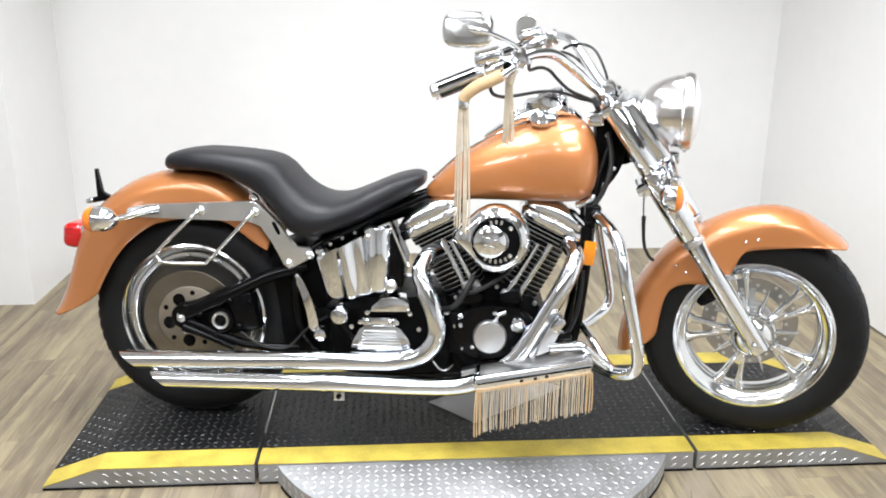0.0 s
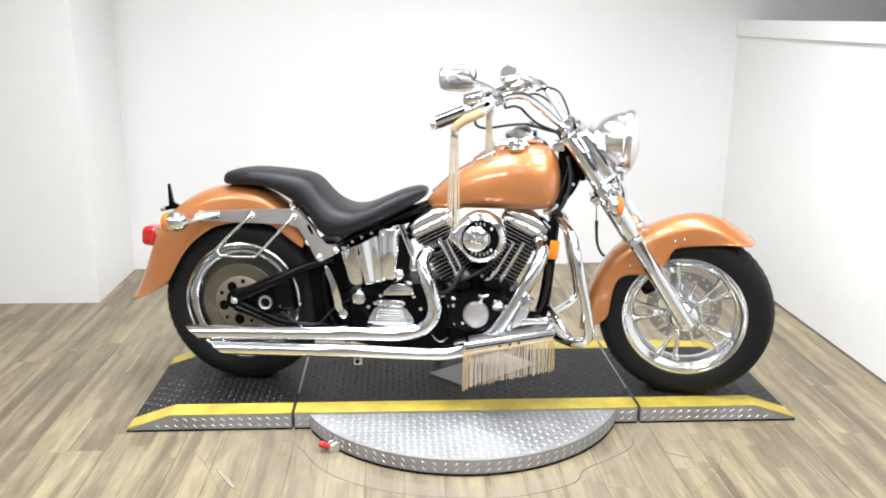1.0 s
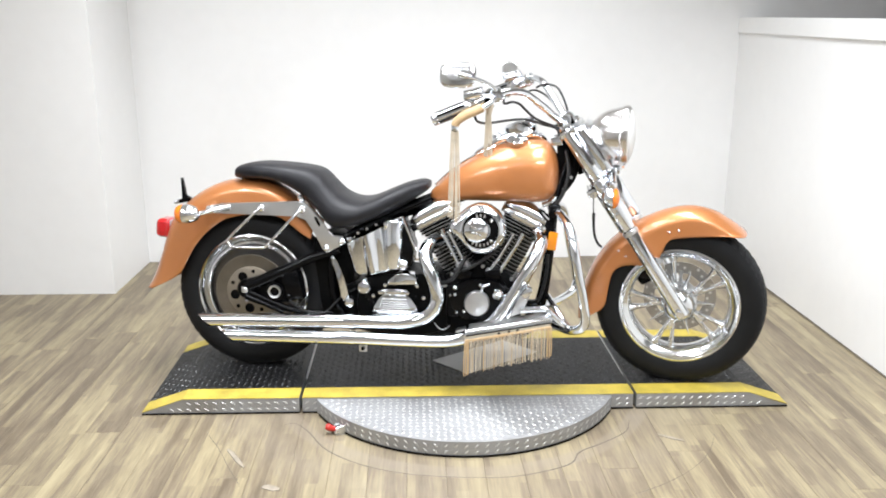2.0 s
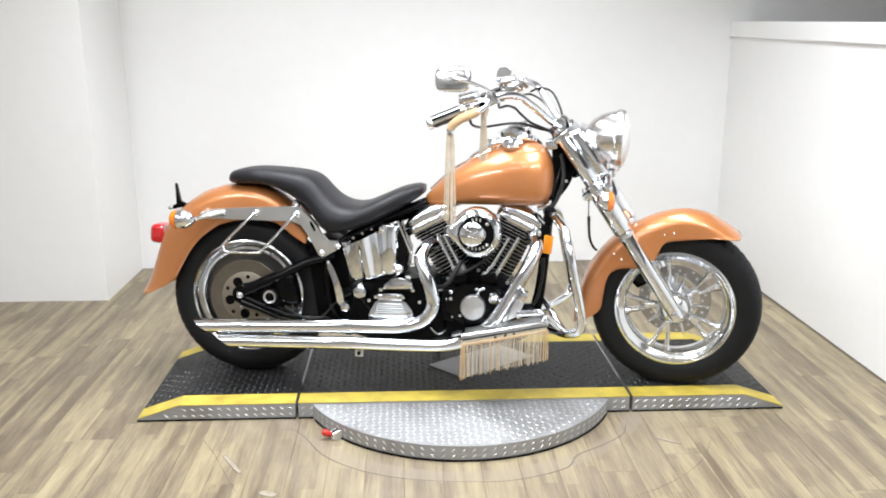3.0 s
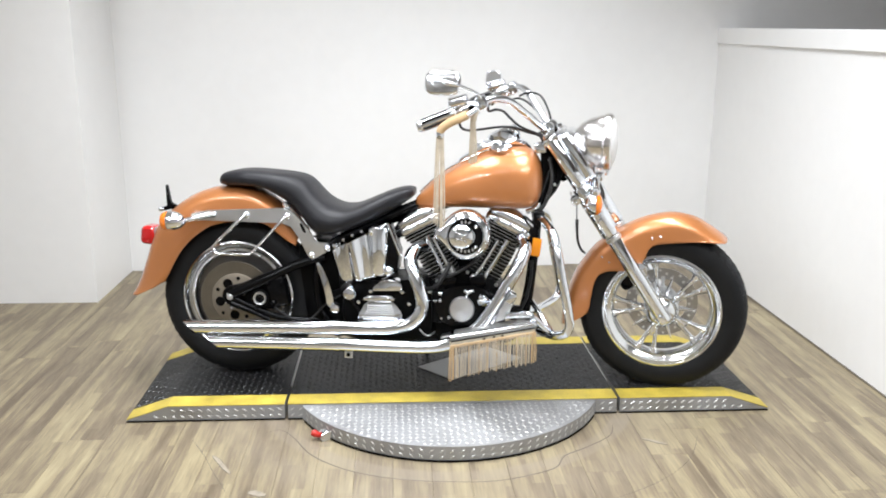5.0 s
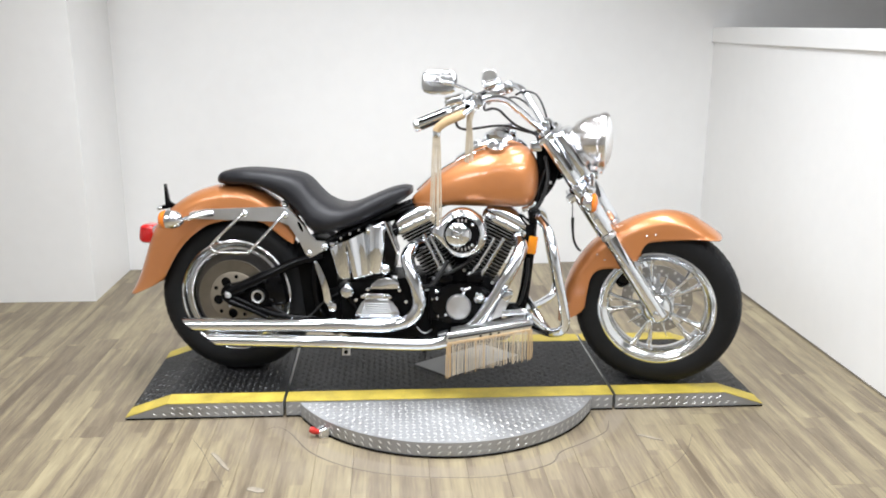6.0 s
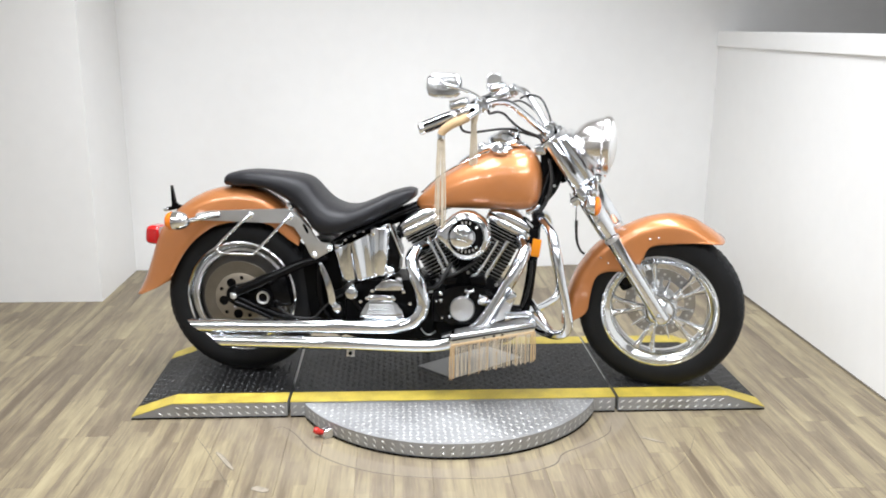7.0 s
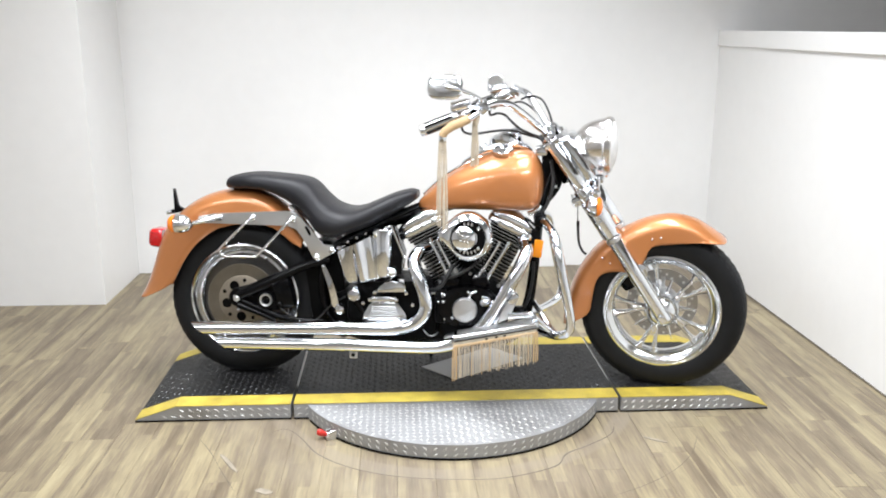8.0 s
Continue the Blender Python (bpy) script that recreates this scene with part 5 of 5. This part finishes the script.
# headlamp
HL = Vector((1.416, 0, 0.920))
hl = PF("headlamp_shell", lathe(B(), [(0.0, -0.128), (0.024, -0.126), (0.046, -0.117), (0.068, -0.098), (0.086, -0.066), (0.096, -0.032), (0.099, -0.008), (0.100, 0.0), (0.096, 0.003), (0.092, 0.003)], HL, "x", 56), LAMPSHELL, "chrome headlamp shell")
PF("headlamp_rim", lathe(B(), [(0.098, -0.014), (0.1035, -0.010), (0.106, 0.003), (0.103, 0.014), (0.096, 0.018), (0.092, 0.008)], HL, "x", 56), LAMPSHELL, "chrome trim ring", hl)
PF("headlamp_reflector", lathe(B(), [(0.094, 0.004), (0.074, -0.030), (0.042, -0.060), (0.0, -0.072)], HL, "x", 40), MIRROR, "", hl)
PF("headlamp_lens", lathe(B(), [(0.094, 0.012), (0.086, 0.021), (0.060, 0.031), (0.030, 0.036), (0.0, 0.038), (0.0, 0.034), (0.030, 0.032), (0.060, 0.027), (0.086, 0.017), (0.094, 0.008)], HL, "x", 40), LENSWHITE, "glass lens whitened to stand for its reflection", hl)
PF("rim_screw", lathe(B(), [(0.006, 0), (0.006, 0.006), (0.0, 0.008)], HL + Vector((0.004, 0, -0.112)), "z", 10), CHROME, "", hl)
PF("headlamp_mount", tube(B(), [(1.300, 0, 0.815), (1.330, 0, 0.800), (1.365, 0, 0.795), (1.384, 0, 0.812)], (0.016, 0.013, 0.016), 12), CHROME, "", hl)
PF("mount_block", box(B(), (1.380, 0, 0.794), (0.056, 0.075, 0.034), 0.010), CHROME, "", hl)
PF("lamp_bar", tube(B(), [(1.396, -0.205, 0.778), (1.388, -0.120, 0.786), (1.384, 0, 0.790), (1.388, 0.120, 0.786), (1.396, 0.205, 0.778)], 0.014, 14), CHROME, "chrome lamp bar")
for s in (-1, 1):
    sg = PF("front_signal", lathe(B(), [(0.0, -0.036), (0.018, -0.034), (0.032, -0.022), (0.037, -0.004), (0.038, 0.006), (0.0, 0.006)], (1.396 - (s > 0) * 0.024, s * 0.202, 0.728 + (s > 0) * 0.050), "x", 28), CHROME, "chrome turn signal")
    PF("lens", lathe(B(), [(0.037, 0.007), (0.035, 0.014), (0.026, 0.022), (0.0, 0.027)], (1.396 - (s > 0) * 0.024, s * 0.202, 0.728 + (s > 0) * 0.050), "x", 28), AMBER, "amber lens", sg)
    PF("stem", cyl(B(), (1.396, s * 0.202, 0.760), (1.396, s * 0.202, 0.784), 0.015, 0.017, 16, 0.003), CHROME, "", sg)

# handlebar, grips, levers, mirrors
BAR = [(0.814, 0.375, 1.013), (0.914, 0.353, 1.052), (0.985, 0.318, 1.078), (1.030, 0.262, 1.093), (1.075, 0.200, 1.084), (1.125, 0.130, 1.035), (1.170, 0.075, 0.986), (1.195, 0.040, 0.969), (1.202, 0.0, 0.966)]
for s in (-1, 1):
    PF("handlebar", tube(B(), [(x, s * y, z) for x, y, z in BAR], 0.0135, 14), CHROME, "chrome handlebar half")
    g0, g1 = Vector((0.802, s * 0.379, 1.008)), Vector((0.914, s * 0.354, 1.052))
    gp = PF("hand_grip", tube(B(), [g0, g0.lerp(g1, 0.5), g1], 0.0180, 20, 3), CHROME, "chrome hand grip with black rubber strips")
    d = (g1 - g0).normalized()
    for f in (0.0, 1.0):
        PF("grip_band", lathe(B(), [(0.0, -0.010), (0.017, -0.009), (0.0205, -0.004), (0.0205, 0.006), (0.018, 0.010)], g0.lerp(g1, f), basis(d if f == 0 else -d), 20), CHROME, "", gp)
    for k in range(5):
        a = 2 * math.pi * k / 5 + 0.5
        _, u, v = basis(d)
        off = (u * math.cos(a) + v * math.sin(a)) * 0.0172
        PF("grip_strip", tube(B(), [g0.lerp(g1, 0.09) + off, g0.lerp(g1, 0.91) + off], 0.0052, 8, 1), RUBBER, "", gp)
    PF("switch_housing", box(B(), (0.957, s * 0.330, 1.063), (0.078, 0.050, 0.046), 0.014, Matrix.Rotation(radians(-22), 4, "Y"), 3), CHROME, "chrome switch housing")
    PF("master_cylinder", box(B(), (0.930, s * 0.340, 1.090), (0.072, 0.050, 0.032), 0.013, Matrix.Rotation(radians(-14), 4, "Y"), 3), CHROME, "chrome brake fluid reservoir")
    PF("reservoir_cap", box(B(), (0.926, s * 0.340, 1.108), (0.060, 0.042, 0.008), 0.003, Matrix.Rotation(radians(-14), 4, "Y")), CHROME, "")
    PF("switch_button", cyl(B(), (0.980, s * 0.352, 1.072), (0.980, s * 0.362, 1.072), 0.011, n=14), BLACK, "")
    PF("lever_clamp", box(B(), (1.003, s * 0.303, 1.086), (0.036, 0.045, 0.050), 0.010, Matrix.Rotation(radians(-25), 4, "Y")), CHROME, "chrome lever clamp")
    PF("lever_pivot", cyl(B(), (0.992, s * 0.345, 1.052), (0.992, s * 0.345, 1.082), 0.012, n=14, bev=0.003), CHROME, "")
    PF("lever", tube(B(), [(0.992, s * 0.350, 1.066), (0.966, s * 0.400, 1.049), (0.922, s * 0.415, 1.032), (0.887, s * 0.425, 1.004)], (0.011, 0.009, 0.010), 12), CHROME, "chrome hand lever")
    PF("riser", tube(B(), [(1.215, s * 0.045, 0.905), (1.205, s * 0.045, 0.940), (1.197, s * 0.045, 0.970)], (0.022, 0.018, 0.021), 16), CHROME, "chrome handlebar riser")
    PF("riser_clamp", cyl(B(), (1.197, s * 0.030, 0.969), (1.197, s * 0.062, 0.969), 0.026, n=20, bev=0.005), CHROME, "")
sleeve = PF("lever_sleeve", tube(B(), [(0.972, -0.395, 1.054), (0.946, -0.408, 1.042), (0.918, -0.416, 1.030), (0.894, -0.424, 1.012), (0.885, -0.427, 0.996)], (0.0150, 0.0155, 0.0135), 14), TAN, "tan leather lever sleeve")
PF("fringe_bead", lathe(B(), [(0.012, -0.01), (0.014, 0.0), (0.012, 0.01)], (0.886, -0.427, 0.990), "z", 14), CHROME, "", sleeve)
P("leather_fringe", strands(strands(B(), STEER @ Vector((0.873, -0.430, 0.990)), STEER @ Vector((0.899, -0.430, 0.990)), 0.318, 0.312, 8, 0.0040, 0.0024, 2, 0.012), STEER @ Vector((0.875, -0.421, 0.985)), STEER @ Vector((0.897, -0.421, 0.985)), 0.310, 0.305, 7, 0.0040, 0.0024, 3, 0.01), FRINGE, "tan leather fringe strands", sleeve)["kind"] = "stuff"
strap = PF("lever_strap", tube(B(), [(0.992, -0.350, 1.066), (0.988, -0.352, 1.050), (0.984, -0.352, 1.030)], (0.012, 0.010), 12), FRINGE, "tan leather strap")
P("leather_fringe", strands(B(), STEER @ Vector((0.975, -0.352, 1.045)), STEER @ Vector((0.990, -0.352, 1.045)), 0.165, 0.158, 9, 0.0042, 0.0026, 9, 0.018), FRINGE, "tan leather fringe strands", strap)["kind"] = "stuff"


def mirror(c, normal, hw, hh, stem):
    n = Vector(normal).normalized()
    e = Vector((0, 0, 1)).cross(n).normalized()
    u = n.cross(e)
    c = Vector(c)
    shape = []
    for k in range(24):
        a = 2 * math.pi * k / 24
        co, si = math.cos(a), math.sin(a)
        shape.append((hw * math.copysign(abs(co) ** 0.6, co), hh * math.copysign(abs(si) ** 0.6, si)))
    rings = [[c + n * o + (e * p + u * q) * f for p, q in shape] for o, f in ((0.008, 0.88), (0.013, 0.92), (0.012, 0.98), (0.002, 1.03), (-0.006, 1.02), (-0.011, 0.95), (-0.0135, 0.86), (-0.0145, 0.45))]
    mr = PF("mirror_shell", loft(B(), rings), POLISH, "chrome rear-view mirror")
    PF("mirror_glass", loft(B(), [[c + n * o + (e * p + u * q) * 0.90 for p, q in shape] for o in (0.0075, 0.0085)]), MIRROR, "mirror glass", mr)
    PF("mirror_stem", tube(B(), stem, (0.0075, 0.006, 0.007), 10), CHROME, "", mr)
    return mr


mirror((0.890, -0.400, 1.159), (-0.03, 0.95, -0.22), 0.060, 0.041, [(1.006, -0.310, 1.095), (0.990, -0.340, 1.120), (0.955, -0.395, 1.146), (0.922, -0.432, 1.160), (0.903, -0.430, 1.164)])
mirror((0.910, 0.350, 1.110), (0.18, -0.97, 0.05), 0.032, 0.041, [(1.000, 0.305, 1.095), (0.985, 0.322, 1.075), (0.962, 0.345, 1.082), (0.940, 0.352, 1.100)])

# cables
for pts, r in (([(0.892, -0.315, 1.016), (0.877, -0.302, 0.990), (0.884, -0.295, 0.968), (0.910, -0.250, 0.959), (0.946, -0.235, 0.963), (1.004, -0.170, 0.970), (1.055, -0.150, 0.970), (1.114, -0.090, 0.952), (1.160, -0.075, 0.938), (1.220, -0.055, 0.890)], 0.0045),
               ([STEER @ Vector((1.020, -0.262, 1.078)), (0.972, -0.262, 1.040), (0.975, -0.225, 1.026), (1.000, -0.205, 1.032), (1.026, -0.180, 1.025), (1.046, -0.165, 1.006), (1.081, -0.120, 0.976), (1.120, -0.095, 0.958), (1.172, -0.070, 0.940)], 0.0045),
               ([(1.085, 0.190, 1.085), (1.120, 0.160, 1.098), (1.165, 0.110, 1.085), (1.195, 0.075, 1.030), (1.215, 0.060, 0.960)], 0.0040),
               ([(1.050, 0.240, 1.070), (1.085, 0.200, 1.075), (1.130, 0.150, 1.050), (1.180, 0.090, 0.990), (1.210, 0.060, 0.940)], 0.0040),
               ([(1.200, -0.060, 0.860), (1.210, -0.080, 0.780), (1.190, -0.090, 0.700), (1.150, -0.090, 0.640)], 0.0070),
               ([(1.145, -0.100, 0.480), (1.140, -0.105, 0.400), (1.120, -0.110, 0.320), (1.080, -0.110, 0.270)], 0.0065)):
    P("cable", tube(B(), pts, r, 8), HOSE, "black control cable")
P("neck_gusset", slab(B(), rounded([(1.170, 0.915), (1.225, 0.900), (1.252, 0.815), (1.236, 0.750), (1.200, 0.700), (1.172, 0.672), (1.158, 0.720), (1.172, 0.800)], 3), -0.045, 0.045, 0.008), MATT, "black frame neck gusset")
for x, z in ((1.200, 0.850), (1.222, 0.760), (1.195, 0.715)):
    P("neck_bolt", lathe(B(), [(0.006, 0), (0.006, -0.006), (0, -0.008)], (x, -0.045, z), "y", 8), SATIN, "")
P("wiring_block", box(B(), (1.212, -0.010, 0.800), (0.040, 0.080, 0.100), 0.012), BLACK, "black steering head wiring cover")
P("neck_trim", box(B(), (1.165, -0.062, 0.895), (0.045, 0.020, 0.040), 0.009), CHROME, "chrome neck trim")
P("horn_bracket", tube(B(), [(1.120, -0.080, 0.660), (1.150, -0.090, 0.672), (1.165, -0.085, 0.690)], 0.010, 10), CHROME, "")
P("side_stand", tube(B(), [(0.700, 0.130, 0.165), (0.720, 0.190, 0.060), (0.730, 0.230, -0.0275)], (0.013, 0.010), 12), CHROME, "chrome side stand leg")

# ---- floor planks ----
PW, PL = 0.125, 1.220


def plank_mesh(w, h):
    bm = box(B(), (0, 0, -0.003), (w - 0.0006, h - 0.0006, 0.006))
    es = [e for e in bm.edges if all(v.co.z > -0.001 for v in e.verts)]
    bmesh.ops.bevel(bm, geom=es, offset=0.0005, segments=1, affect="EDGES")
    me = bpy.data.meshes.new("plank")
    bm.to_mesh(me)
    bm.free()
    me.materials.append(PLANK)
    return me


whole = plank_mesh(PW, PL)
rng = random.Random(4)
x = X0 + PW / 2
while x - PW / 2 < X1 - 0.004:
    y = Y0 - PL * rng.random()
    front = PIL_Y if x + PW / 2 < PIL_X + 0.004 else Y1
    while y < front:
        a, b = max(y, Y0), min(y + PL, front)
        if b - a > 0.06:
            me = whole if b - a > PL - 0.001 else plank_mesh(PW, b - a)
            ob = new("plank", me)
            ob.location = (x, (a + b) / 2, 0)
            ob.parent = floor
        y += PL
    x += PW

# scuffs where the turntable has worn the floor, and lifted chips of vinyl
GROOVE = [(-0.653, -0.608), (-0.605, -0.583), (-0.547, -0.645), (-0.474, -0.778), (-0.352, -0.883), (-0.202, -0.947), (-0.020, -0.975), (0.146, -0.973), (0.324, -0.907), (0.378, -0.823), (0.469, -0.765), (0.569, -0.682), (0.600, -0.595)]
for line, wide in ((GROOVE, 0.0036), ([(-0.896, -0.649), (-0.838, -0.758), (-0.779, -0.879), (-0.714, -1.010)], 0.0016), ([(0.883, -0.699), (0.807, -0.845), (0.708, -0.958), (0.590, -1.043), (0.465, -1.106)], 0.0016)):
    pts = [(x + rng.uniform(-0.002, 0.002), y + rng.uniform(-0.002, 0.002), -wide * 0.62) for x, y in line]
    part("scuff_groove", tube(B(), smooth_path(pts, 6), (wide * 0.7, wide, wide * 0.8, wide * 1.1, wide * 0.7), 8, 1), SCUFF, floor, "worn curved groove in the vinyl")
for x, y, ln, wd, ang in ((-0.764, -0.830, 0.150, 0.016, -58), (-0.619, -1.021, 0.060, 0.030, -20), (0.712, -0.734, 0.095, 0.014, -32)):
    shape = [(-0.5, 0.1), (-0.3, 0.5), (0.1, 0.42), (0.45, 0.2), (0.5, -0.2), (0.2, -0.5), (-0.2, -0.35), (-0.45, -0.3)]
    co, si = math.cos(radians(ang)), math.sin(radians(ang))
    for kind, mat, wide, zs in (("chip_hollow", SCUFF, 0.004, (0.0002, 0.0006)), ("vinyl_chip", CHIP, 0.0, (0.0007, 0.0018))):
        rings = []
        for z in zs:
            rings.append([Vector((x + p * (ln + wide) * co - q * (wd + wide) * si, y + p * (ln + wide) * si + q * (wd + wide) * co, z + (0.0012 * p if z > 0.001 else 0))) for p, q in shape])
        part(kind, loft(B(), rings), mat, floor, "lifted chip of pale vinyl" if wide == 0 else "dark hollow round a chip", False)
